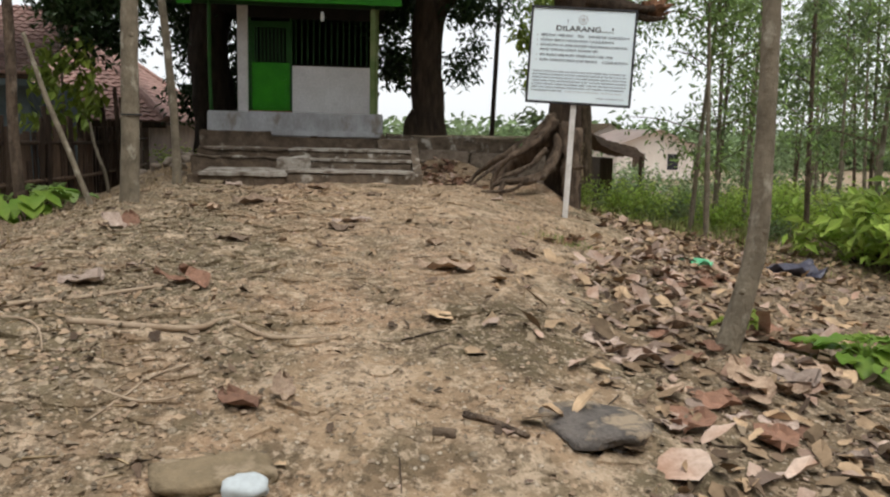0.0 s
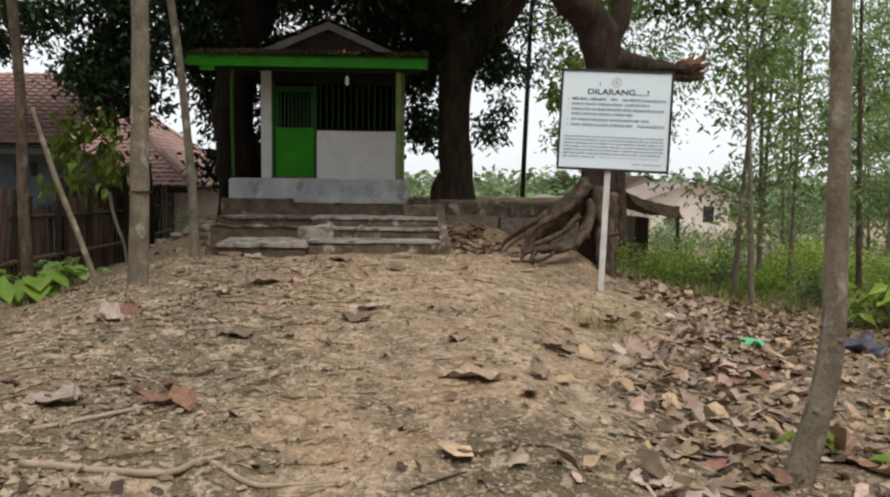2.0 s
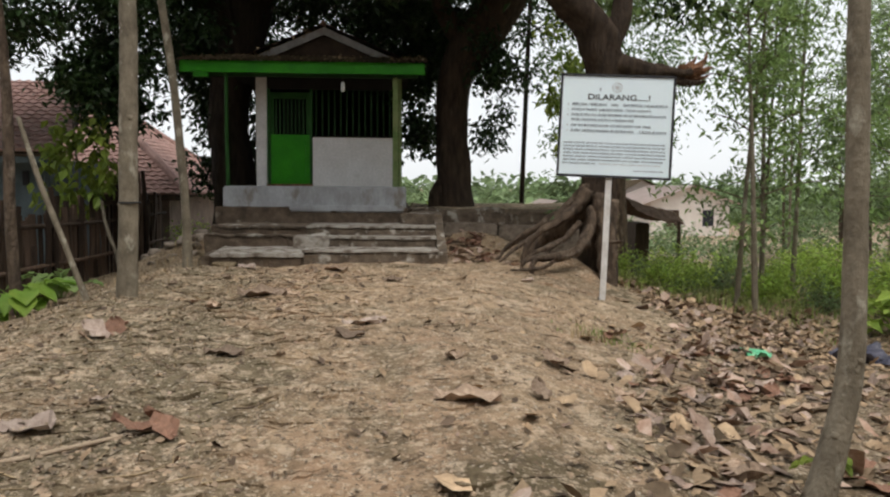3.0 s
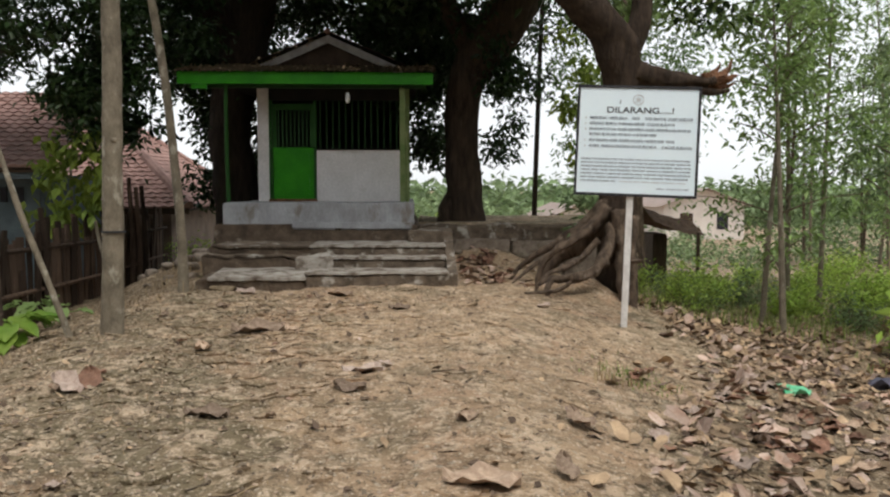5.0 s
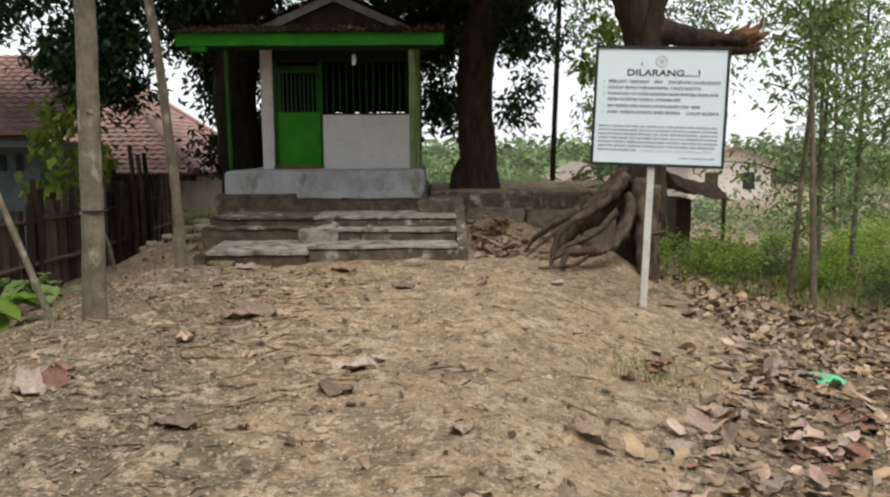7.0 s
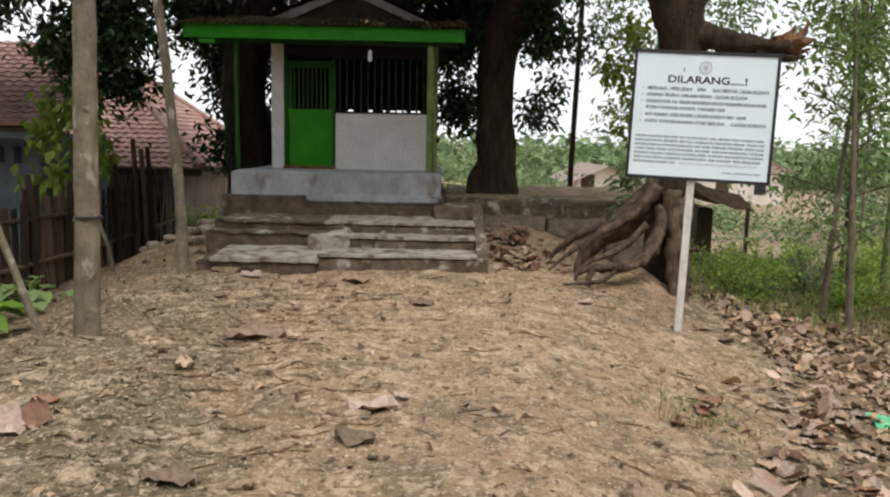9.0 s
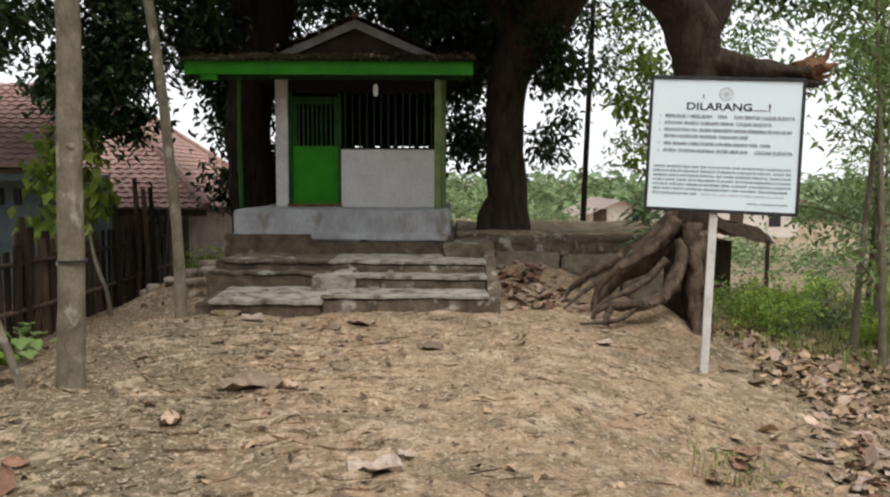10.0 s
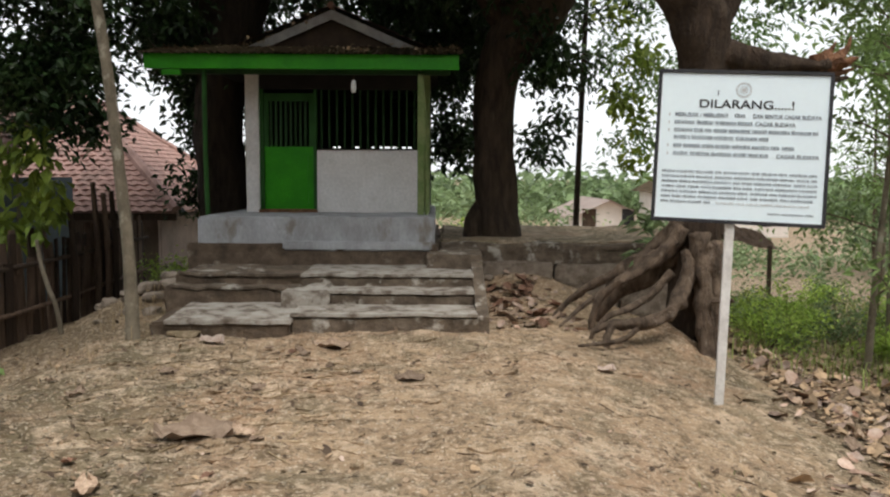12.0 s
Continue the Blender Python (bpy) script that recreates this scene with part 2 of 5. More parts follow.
M_PALE2 = mat("pale_pebble", (0.36, 0.275, 0.2), (0.33, 0.25, 0.18), 6, 0.8, 0, 40, vary=0.3, island=True)
M_SLAB = mat("brown_slab_stone", (0.26, 0.2, 0.125), (0.17, 0.13, 0.08), 6, 0.9, 0.6, 40, stain=(0.42, 0.33, 0.23), stain_scale=7, stain_at=0.54)
M_STRAW = mat("dry_straw", (0.42, 0.32, 0.19), (0.3, 0.22, 0.13), 3, 0.8, 0, 30, vary=0.4, island=True)
M_HUMUS = mat("grey_humus", (0.17, 0.13, 0.09), (0.3, 0.24, 0.17), 3, 0.95, 0, 40, vary=0.5, island=True)
M_LITTER = mat("leaf_litter", (0.38, 0.275, 0.175), (0.19, 0.13, 0.08), 7, 0.9, 0, 40, vary=0.7, island=True)
M_STICK = mat("bleached_stick", (0.42, 0.33, 0.24), (0.3, 0.22, 0.15), 9, 0.9, 0.3, 60)
M_STONE = mat("grey_stone", (0.17, 0.15, 0.135), (0.07, 0.063, 0.058), 9, 0.9, 0.9, 50, stain=(0.42, 0.33, 0.23), stain_scale=6, stain_at=0.5, stain_amt=0.8)
M_BAMBOO = mat("old_bamboo_slat", (0.12, 0.08, 0.056), (0.055, 0.036, 0.026), 4, 0.9, 0.5, 40, vary=0.6, stretch=(3, 3, 0.6))
M_SIGN = mat("white_sign_sheet", (0.83, 0.95, 1.0), (0.8, 0.91, 0.98), 2, 0.35, 0, 30, grainy=0.03)
M_BLACK = mat("black_print", (0.025, 0.025, 0.03), (0.04, 0.04, 0.045), 8, 0.6, 0, 30)
M_INK = mat("grey_print", (0.17, 0.2, 0.24), (0.26, 0.3, 0.34), 8, 0.7, 0, 30)
M_EMBLEM = mat("pale_emblem_print", (0.5, 0.52, 0.53), (0.6, 0.62, 0.63), 8, 0.6, 0, 30)
M_POST = mat("white_post_paint", (0.75, 0.73, 0.71), (0.6, 0.57, 0.54), 6, 0.7, 0.15, 40)
M_WALLH = mat("house_plaster", (0.27, 0.21, 0.17), (0.17, 0.13, 0.105), 2, 0.9, 0.2, 30, stain=(0.4, 0.34, 0.29), stain_at=0.6)
# pale blue, darkened in colour for the shade under the annex eave
M_WALLB = mat("shaded_blue_paint", (0.12, 0.155, 0.17), (0.08, 0.105, 0.115), 3, 0.8, 0.1, 30)
M_GLASSY = mat("dark_window_opening", (0.03, 0.03, 0.035), (0.02, 0.02, 0.025), 3, 0.3, 0, 30)
M_BULB = mat("white_lamp_glass", (0.85, 0.85, 0.85), (0.8, 0.8, 0.8), 3, 0.3, 0, 30)
M_GRASS = mat("grass_blade", (0.22, 0.31, 0.08), (0.36, 0.37, 0.15), 1.5, 0.6, 0, 20, vary=0.4, trans=0.3, island=True)
M_TRASHG = mat("green_plastic_film", (0.1, 0.5, 0.25), (0.2, 0.6, 0.35), 5, 0.35, 0.1, 30)
M_TRASHD = mat("dark_plastic_bag", (0.06, 0.06, 0.09), (0.1, 0.1, 0.13), 5, 0.35, 0.2, 30)


# ---- builders ----
def part(name, bm, material, parent=None, label="", smooth=False):
    me = bpy.data.meshes.new(name)
    bm.to_mesh(me)
    bm.free()
    me.materials.append(material)
    if smooth:
        me.shade_smooth()
    ob = new(name, me)
    ob.parent = parent
    if label:
        ob["label"] = label
    return ob


def thing(name, label, category, group="", kind="", at=(0, 0, 0)):
    ob = tagged(new(name), label, category, group, kind)
    ob.location = at
    return ob


def raw(name, verts, faces, material, parent=None, smooth=False):
    me = bpy.data.meshes.new(name)
    me.from_pydata(verts, [], faces)
    me.materials.append(material)
    if smooth:
        me.shade_smooth()
    ob = new(name, me)
    ob.parent = parent
    return ob


def box(x0, x1, y0, y1, z0, z1, bevel=0.0, m=None, bm=None, worn=0.0, cuts=0):
    bm = bm or bmesh.new()
    r = bmesh.ops.create_cube(bm, size=1, matrix=Matrix.LocRotScale(((x0 + x1) / 2, (y0 + y1) / 2, (z0 + z1) / 2), None, (abs(x1 - x0), abs(y1 - y0), abs(z1 - z0))))
    vs = r["verts"]
    if bevel:
        es = list({e for v in vs for e in v.link_edges})
        vs = bmesh.ops.bevel(bm, geom=es, offset=bevel, segments=2, affect="EDGES")["verts"] or vs
    if cuts:
        bmesh.ops.subdivide_edges(bm, edges=bm.edges[:], cuts=cuts, use_grid_fill=True)
        vs = bm.verts[:]
    if worn:
        for v in vs:
            v.co += noise.noise_vector(v.co * 3.1) * worn + noise.noise_vector(v.co * 9.0) * worn * 0.4
    if m is not None:
        bmesh.ops.transform(bm, matrix=m, verts=list(vs))
    return bm


def tube(pts, radii, seg=10, rough=0.0, freq=3.0, bm=None, flute=0.0):
    """A tapered limb along points, closed at both ends."""
    bm = bm or bmesh.new()
    P = [Vector(p) for p in pts]
    rings = []
    side = None
    for i, p in enumerate(P):
        d = (P[min(i + 1, len(P) - 1)] - P[max(i - 1, 0)]).normalized()
        if side is None:
            side = d.orthogonal().normalized()
        side = (side - d * side.dot(d)).normalized()
        up = d.cross(side)
        ring = []
        for k in range(seg):
            a = 2 * math.pi * k / seg
            r = radii[i] * (1 + flute * math.cos(3 * a + i * 0.3) + 0.5 * flute * math.cos(5 * a + 1))
            c = p + (side * math.cos(a) + up * math.sin(a)) * r
            if rough:
                c += noise.noise_vector(c * freq) * rough * radii[i]
            ring.append(bm.verts.new(c))
        rings.append(ring)
    for a, b in zip(rings, rings[1:]):
        for k in range(seg):
            bm.faces.new((a[k], a[(k + 1) % seg], b[(k + 1) % seg], b[k]))
    bm.faces.new(rings[0][::-1])
    bm.faces.new(rings[-1])
    return bm


def smooth_path(pts, radii, n=6):
    """Catmull-Rom points and radii between the given ones."""
    P, R, op, orr = [Vector(p) for p in pts], radii, [], []
    for i in range(len(P) - 1):
        a, b, c, d = P[max(i - 1, 0)], P[i], P[i + 1], P[min(i + 2, len(P) - 1)]
        for k in range(n):
            t = k / n
            op.append(0.5 * ((2 * b) + (c - a) * t + (2 * a - 5 * b + 4 * c - d) * t * t + (3 * b - a - 3 * c + d) * t ** 3))
            orr.append(R[i] + (R[i + 1] - R[i]) * t)
    return op + [P[-1]], orr + [R[-1]]


def limb(pts, radii, seg=10, rough=0.12, freq=3.0, n=6, bm=None, flute=0.0):
    return tube(*smooth_path(pts, radii, n), seg, rough, freq, bm, flute)


def leaves(rng, centers, spreads, count, size, droop=0.5, wide=0.45):
    """Folded pointed leaves scattered round clump centres, as vertices and faces."""
    c = np.array(centers)[rng.integers(0, len(centers), count)] + rng.normal(0, 1, (count, 3)) * np.array(spreads)
    ang = rng.uniform(0, 2 * np.pi, count)
    dz = rng.normal(-droop, 0.45, count)
    d = np.stack([np.cos(ang), np.sin(ang), dz], 1)
    d /= np.linalg.norm(d, axis=1)[:, None]
    s = np.cross(d, rng.normal(0, 0.5, (count, 3)) + np.array([0, 0, 1.0]))
    s /= np.linalg.norm(s, axis=1)[:, None] + 1e-6
    up = np.cross(s, d)
    L = (size * rng.uniform(0.6, 1.35, count))[:, None]
    W = L * wide * 0.5
    tip, mid = c + d * L - up * L * 0.12, c + d * L * 0.45
    a, b = mid + s * W + up * L * 0.08, mid - s * W + up * L * 0.08
    v = np.stack([c, a, tip, b], 1).reshape(-1, 3)
    i = np.arange(count) * 4
    f = np.concatenate([np.stack([i, i + 1, i + 2], 1), np.stack([i, i + 2, i + 3], 1)])
    return v.tolist(), f.tolist()


def foliage(name, rng, centers, spreads, count, size, material, parent, droop=0.5, wide=0.45):
    v, f = leaves(rng, centers, spreads, count, size, droop, wide)
    ob = raw(name, v, f, material, parent)
    return ob


def lerp(x, xs, ys):
    return float(np.interp(x, xs, ys))


# ---- ground ----
RIDGE_Y = [-60, -6, 0, 1.5, 2.5, 3.5, 5, 7, 9, 11, 14, 20, 50]
RIDGE_Z = [-0.8, -0.6, 0.12, 0.4, 0.63, 0.78, 0.85, 0.89, 0.88, 0.86, 0.86, 0.5, -1.0]


def base_height(x, y):
    c = lerp(y, RIDGE_Y, RIDGE_Z)
    xr = lerp(y, [3, 7, 9.5, 11], [0.25, 0.35, 0.8, 1.1])
    dr = max(0.0, x - xr)
    xl = lerp(y, [2, 5, 8, 12], [-2.0, -2.1, -2.6, -2.9])
    dl = max(0.0, xl - x)
    fall = min(0.38, 0.3 * dl * dl / (dl + 0.3)) + 0.25 * max(0.0, dl - 3.5)
    z = c - 0.235 * dr * dr / (dr + 0.25) - fall + 0.28 * math.exp(-((x + 3.3) ** 2 + (y - 12.9) ** 2) / 0.8) + 0.27 * math.exp(-((x - 2.2) / 0.5) ** 2 - ((y - 11.45) / 0.45) ** 2) + 0.05 * math.exp(-((x + 0.2) / 1.0) ** 2 - ((y - 10.9) / 0.5) ** 2) + 0.34 * math.exp(-((x - 1.1) / 1.1) ** 2 - ((y - 13.4) / 0.75) ** 2)
    low = lerp(y, [0, 12, 20, 50], [-0.45, -0.1, -0.1, -1.2])
    if z < low + 0.3:
        k = (low + 0.3 - z)
        z = low + 0.3 * math.exp(-k / 0.3)
    return z


def height(x, y):
    z = base_height(x, y)
    v = Vector((x, y, 0))
    near = 1.0 if abs(x) < 8 and -3 < y < 18 else 0.4
    z += near * (0.035 * noise.noise(v * 0.9) + 0.028 * noise.noise(v * 3.1) + 0.018 * noise.noise(v * 8.0) + 0.012 * abs(noise.noise(v * 15)) + 0.008 * noise.noise(v * 24))
    return z


def axis(lo, hi, step, far):
    mid = list(np.arange(lo, hi + 1e-6, step))
    grow, d = [], step
    while sum(grow) < far:
        d *= 1.3
        grow.append(d)
    out = np.cumsum(grow)
    return [lo - o for o in out[::-1]] + mid + [hi + o for o in out]


gx, gy = axis(-5.0, 5.5, 0.05, 600), axis(0.3, 13.0, 0.05, 600)
gv = [(x, y, height(x, y)) for y in gy for x in gx]
w = len(gx)
gf = [(j * w + i, j * w + i + 1, (j + 1) * w + i + 1, (j + 1) * w + i) for j in range(len(gy) - 1) for i in range(w - 1)]
ground = raw("ground", gv, gf, M_SOIL, smooth=True)


def litter_edge(y):
    return lerp(y, [1, 4, 5.5, 7, 9, 13], [0.75, 0.95, 1.35, 2.25, 3.0, 3.5])


def earth_zones(me):
    """How far each point is trodden path, mossy rise or leaf mould."""
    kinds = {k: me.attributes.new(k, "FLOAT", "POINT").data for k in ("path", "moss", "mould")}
    for i, v in enumerate(me.vertices):
        x, y = v.co.x, v.co.y
        off = x - lerp(y, [1, 5, 8, 11], [-0.05, 0.05, 0.1, -0.4])
        kinds["path"][i].value = math.exp(-(off / lerp(y, [1, 4, 7, 10], [0.8, 0.9, 1.15, 1.9]) / (1.0 if off < 0 else lerp(y, [3, 6], [1.0, 1.9]))) ** 2)
        kinds["moss"][i].value = math.exp(-((x - 0.42) / 0.42) ** 2 - ((y - 3.45) / 0.6) ** 2)
        # on the left edge, mould also paints the shade under the plants
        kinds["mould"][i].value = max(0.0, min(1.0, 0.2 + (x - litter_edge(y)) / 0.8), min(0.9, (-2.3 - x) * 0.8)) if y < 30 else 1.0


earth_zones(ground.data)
tagged(ground, "bare trodden brown earth mound with worn uneven surface", "ground", kind="structure")



# ---- hut platform and steps ----
def solid(name, label, material, x0, x1, y0, y1, z0, z1, worn=0.015, parent=None, bevel=0.02, cuts=5):
    return part(name, box(x0, x1, y0, y1, z0, z1, bevel, worn=worn, cuts=cuts), material, parent, label)


stairs = thing("entrance_steps", "worn grey cement steps below the shrine porch, chipped edges", "steps", kind="structure")
# treads in pale cement over darker step fronts
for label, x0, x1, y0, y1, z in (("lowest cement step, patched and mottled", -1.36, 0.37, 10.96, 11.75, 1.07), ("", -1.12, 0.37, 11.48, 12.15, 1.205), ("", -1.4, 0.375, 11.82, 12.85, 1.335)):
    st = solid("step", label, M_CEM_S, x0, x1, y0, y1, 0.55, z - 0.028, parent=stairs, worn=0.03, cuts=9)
    solid("tread", "pale tread with worn edges", M_CEM_P, x0 - 0.01, x1, y0 - 0.018, y1, z - 0.03, z + 0.004, parent=st, worn=0.014, bevel=0.006, cuts=9)
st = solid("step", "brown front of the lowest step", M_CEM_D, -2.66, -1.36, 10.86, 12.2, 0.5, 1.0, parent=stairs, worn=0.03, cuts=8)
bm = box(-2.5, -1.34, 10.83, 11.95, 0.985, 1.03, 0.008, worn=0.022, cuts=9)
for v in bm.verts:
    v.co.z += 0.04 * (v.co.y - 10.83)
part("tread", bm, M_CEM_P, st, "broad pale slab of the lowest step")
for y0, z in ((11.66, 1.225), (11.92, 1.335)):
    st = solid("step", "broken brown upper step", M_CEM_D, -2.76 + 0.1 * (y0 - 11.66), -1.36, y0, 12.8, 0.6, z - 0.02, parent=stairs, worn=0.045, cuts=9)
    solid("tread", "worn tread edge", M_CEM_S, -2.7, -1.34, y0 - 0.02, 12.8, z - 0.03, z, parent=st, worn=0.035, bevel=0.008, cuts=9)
solid("patch", "pale mortar patch", M_CEM_P, -1.52, -1.08, 11.4, 12.4, 0.9, 1.225, parent=stairs, worn=0.06, cuts=8)
solid("landing", "pale landing slab at the stair head", M_CEM_S, -0.12, 0.5, 12.3, 13.2, 0.7, 1.5, parent=stairs, worn=0.02)
bm = bmesh.new()
prof = [(10.98, 0.55), (12.95, 0.55), (12.95, 1.46), (12.3, 1.42), (11.9, 1.3), (11.5, 1.18), (10.98, 1.04)]
fa = [bm.verts.new((0.37, y, z)) for y, z in prof]
fb = [bm.verts.new((0.49, y, z)) for y, z in prof]
bm.faces.new(fa)
bm.faces.new(fb[::-1])
for k in range(len(prof)):
    bm.faces.new((fa[k], fb[k], fb[(k + 1) % len(prof)], fa[(k + 1) % len(prof)]))
bmesh.ops.recalc_face_normals(bm, faces=bm.faces)
part("side_wall", bm, M_CEM_S, stairs, "thin cement wall closing the stair end")

plinth = thing("shrine_platform", "brown weathered masonry platform with pale cement band on top", "platform", kind="structure")
solid("lower_wall", "dark brown weathered cement wall", M_CEM_D, -2.84, 0.02, 12.68, 16.5, 0.5, 1.57, parent=plinth, worn=0.025, cuts=9)
solid("pale_band", "pale grey cement band", M_CEM_L, -2.745, -0.03, 12.76, 16.6, 1.55, 1.876, parent=plinth, worn=0.012, cuts=8)
solid("pale_band", "", M_CEM_L, -1.75, -0.06, 12.655, 12.9, 1.5, 1.6, parent=plinth, worn=0.014)

retain = thing("retaining_wall", "low grey cement retaining wall with earth behind", "wall", kind="structure")
solid("wall_face", "grey mottled cement wall", M_CEM_W, 0.06, 1.4, 13.18, 13.36, 0.5, 1.33, parent=retain, worn=0.03, cuts=7)
solid("wall_face", "", M_CEM_W, 1.43, 2.2, 13.2, 13.36, 0.5, 1.3, parent=retain, worn=0.03, cuts=6)
solid("wall_face", "", M_CEM_W, 2.23, 3.1, 13.19, 13.36, 0.5, 1.32, parent=retain, worn=0.03, cuts=6)
solid("upper_course", "dark stained upper course", M_CEM_S, 0.06, 3.1, 13.235, 13.37, 1.29, 1.47, parent=retain, worn=0.03, cuts=9)
solid("wall_cap", "mossy rough cap of stones", M_CEM_S, 0.04, 3.1, 13.24, 13.5, 1.44, 1.54, parent=retain, worn=0.07, cuts=9)
part("earth_fill", box(0.03, 3.4, 13.4, 16.6, 0.2, 1.55, 0.05, worn=0.05, cuts=8), M_SOIL, retain, "dark earth with dead leaves")

# ---- hut ----
hut = thing("shrine_hut", "small white and green shrine hut with tiled gable roof", "hut")
part("pillar", box(-2.46, -2.29, 13.95, 14.13, 1.86, 3.66, 0.01), M_WHITE, hut, "white masonry pillar")
part("half_wall", box(-1.555, -0.22, 14.0, 14.12, 1.86, 2.68, 0.008, worn=0.004, cuts=4), M_WHITE, hut, "chalky white half-height wall")
part("corner_pillar", box(-0.225, -0.1, 13.98, 14.14, 1.86, 3.66, 0.01), M_OLIVE, hut, "pale green corner pillar")
# inner walls, ceiling, lintel and sill carry the shade in their colour
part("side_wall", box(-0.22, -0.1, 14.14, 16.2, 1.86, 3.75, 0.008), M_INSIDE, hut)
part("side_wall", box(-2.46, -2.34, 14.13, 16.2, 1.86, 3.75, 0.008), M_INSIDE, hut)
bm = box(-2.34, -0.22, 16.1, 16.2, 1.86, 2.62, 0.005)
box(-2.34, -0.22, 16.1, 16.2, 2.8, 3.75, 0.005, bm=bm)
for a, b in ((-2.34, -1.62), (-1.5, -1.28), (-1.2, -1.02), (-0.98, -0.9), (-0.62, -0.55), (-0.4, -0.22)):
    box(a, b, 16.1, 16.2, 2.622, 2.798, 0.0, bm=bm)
part("back_wall", bm, M_INSIDE, hut, "back wall coloured shade-dark with a low slit opening")
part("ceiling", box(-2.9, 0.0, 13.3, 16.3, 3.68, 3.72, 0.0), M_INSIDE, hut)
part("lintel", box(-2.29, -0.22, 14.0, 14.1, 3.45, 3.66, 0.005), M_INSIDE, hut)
door = part("door", box(-2.24, -1.6, 14.05, 14.08, 1.9, 2.72, 0.004), M_GREEN, hut, "closed bright green wooden door")
# upper door and frame darkened in colour for the shade under the porch
part("stile", box(-2.24, -2.18, 14.04, 14.085, 2.72, 3.4, 0.004), M_LEANG, door)
part("stile", box(-1.66, -1.6, 14.04, 14.085, 2.72, 3.4, 0.004), M_LEANG, door)
part("top_rail", box(-2.18, -1.66, 14.04, 14.085, 3.3, 3.4, 0.004), M_LEANG, door)
part("panel", box(-2.17, -1.67, 14.036, 14.05, 1.98, 2.64, 0.006), M_GREEN, door)
for k in range(8):
    x = -2.165 + k * 0.063
    part("door_slat", box(x, x + 0.03, 14.05, 14.075, 2.72, 3.3, 0.003), M_DARKGREEN, door)
part("door_frame", box(-2.288, -2.24, 14.0, 14.1, 1.88, 3.45, 0.004), M_LEANG, hut)
part("door_frame", box(-1.6, -1.556, 14.0, 14.1, 1.88, 3.45, 0.004), M_LEANG, hut)
part("threshold", box(-2.29, -1.55, 13.9, 14.1, 1.865, 1.915, 0.006), M_SPLIT, hut, "orange worn wooden threshold")
for k in range(13):
    x = -1.5 + k * 0.1
    part("window_bar", tube([(x, 14.05, 2.68), (x, 14.05, 3.45)], [0.014, 0.014], 8), M_DARKGREEN, hut)
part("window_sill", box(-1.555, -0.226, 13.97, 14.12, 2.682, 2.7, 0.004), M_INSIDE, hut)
# porch posts, beam and eaves
part("porch_post", limb([(-2.79, 13.36, 1.86), (-2.805, 13.36, 2.7), (-2.8, 13.36, 3.62)], [0.03, 0.028, 0.028], 10, 0.05), M_LEANG, hut, "thin green porch post")
part("porch_post", box(-0.245, -0.165, 13.36, 13.44, 1.86, 3.62, 0.008), M_OLIVE, hut, "pale green square porch post")
part("porch_post", limb([(-0.13, 13.4, 1.86), (-0.15, 13.4, 2.8), (-0.19, 13.4, 3.62)], [0.022, 0.02, 0.02], 8, 0.05), M_OLIVE, hut, "slim bamboo prop")
part("porch_beam", box(-3.35, 0.15, 13.36, 13.44, 3.56, 3.66, 0.005), M_DARKGREEN, hut)
part("fascia", box(-3.47, 0.25, 13.22, 13.25, 3.6, 3.775, 0.004, worn=0.004, cuts=6), M_GREEN, hut, "bright green eaves board")
part("eave_end", box(-3.27, -3.05, 13.24, 13.3, 3.53, 3.6, 0.004), M_GREEN, hut)
bm = bmesh.new()
cols = 150
vv = []
for k in range(cols + 1):
    x = -3.52 + 3.82 * k / cols
    for y, z in ((13.14, 3.775), (13.7, 3.9), (14.5, 4.07)):
        vv.append(bm.verts.new((x, y, z + 0.014 * math.sin(k * 1.9) + 0.012 * noise.noise(Vector((x * 4, y, 0))))))
for k in range(cols):
    for j in range(2):
        a = k * 3 + j
        bm.faces.new((vv[a], vv[a + 3], vv[a + 4], vv[a + 1]))
bmesh.ops.solidify(bm, geom=bm.faces[:], thickness=0.012)
part("porch_roof", bm, M_MOSSROOF, hut, "rusty corrugated porch roof with moss and dead leaves")


def tile_field(name, p0, p1, p2, p3, rows, cols, material, parent, thick=0.02, wave=0.02):
    """Courses of overlapping clay tiles between the eave p0-p1 and the ridge p3-p2, one island a tile."""
    p0, p1, p2, p3 = map(Vector, (p0, p1, p2, p3))
    nrm = (p1 - p0).cross(p3 - p0).normalized()
    v, f = [], []
    full = (p1 - p0).length
    for r in range(rows):
        a, b = r / rows, min(1.0, (r + 1.25) / rows)
        l0, r0, l1, r1 = p0.lerp(p3, a), p1.lerp(p2, a), p0.lerp(p3, b), p1.lerp(p2, b)
        n = max(1, round(cols * (r0 - l0).length / full))
        for c in range(n):
            s, e = c / n, (c + 1.08) / n
            lift = nrm * (thick + wave * 0.3 * random.random())
            q = [l0.lerp(r0, s), l0.lerp(r0, (s + e) / 2), l0.lerp(r0, e), l1.lerp(r1, e), l1.lerp(r1, (s + e) / 2), l1.lerp(r1, s)]
            o = [lift, lift + nrm * wave, lift, nrm * 0.002, nrm * (0.002 + wave), nrm * 0.002]
            i = len(v)
            v += [tuple(x + y) for x, y in zip(q, o)] + [tuple(q[0]), tuple(q[1]), tuple(q[2])]
            f += [(i, i + 1, i + 4, i + 5), (i + 1, i + 2, i + 3, i + 4), (i + 6, i + 7, i + 1, i), (i + 7, i + 8, i + 2, i + 1)]
    ob = raw(name, v, f, material, parent)
    ob["kind"] = "stuff"
    return ob


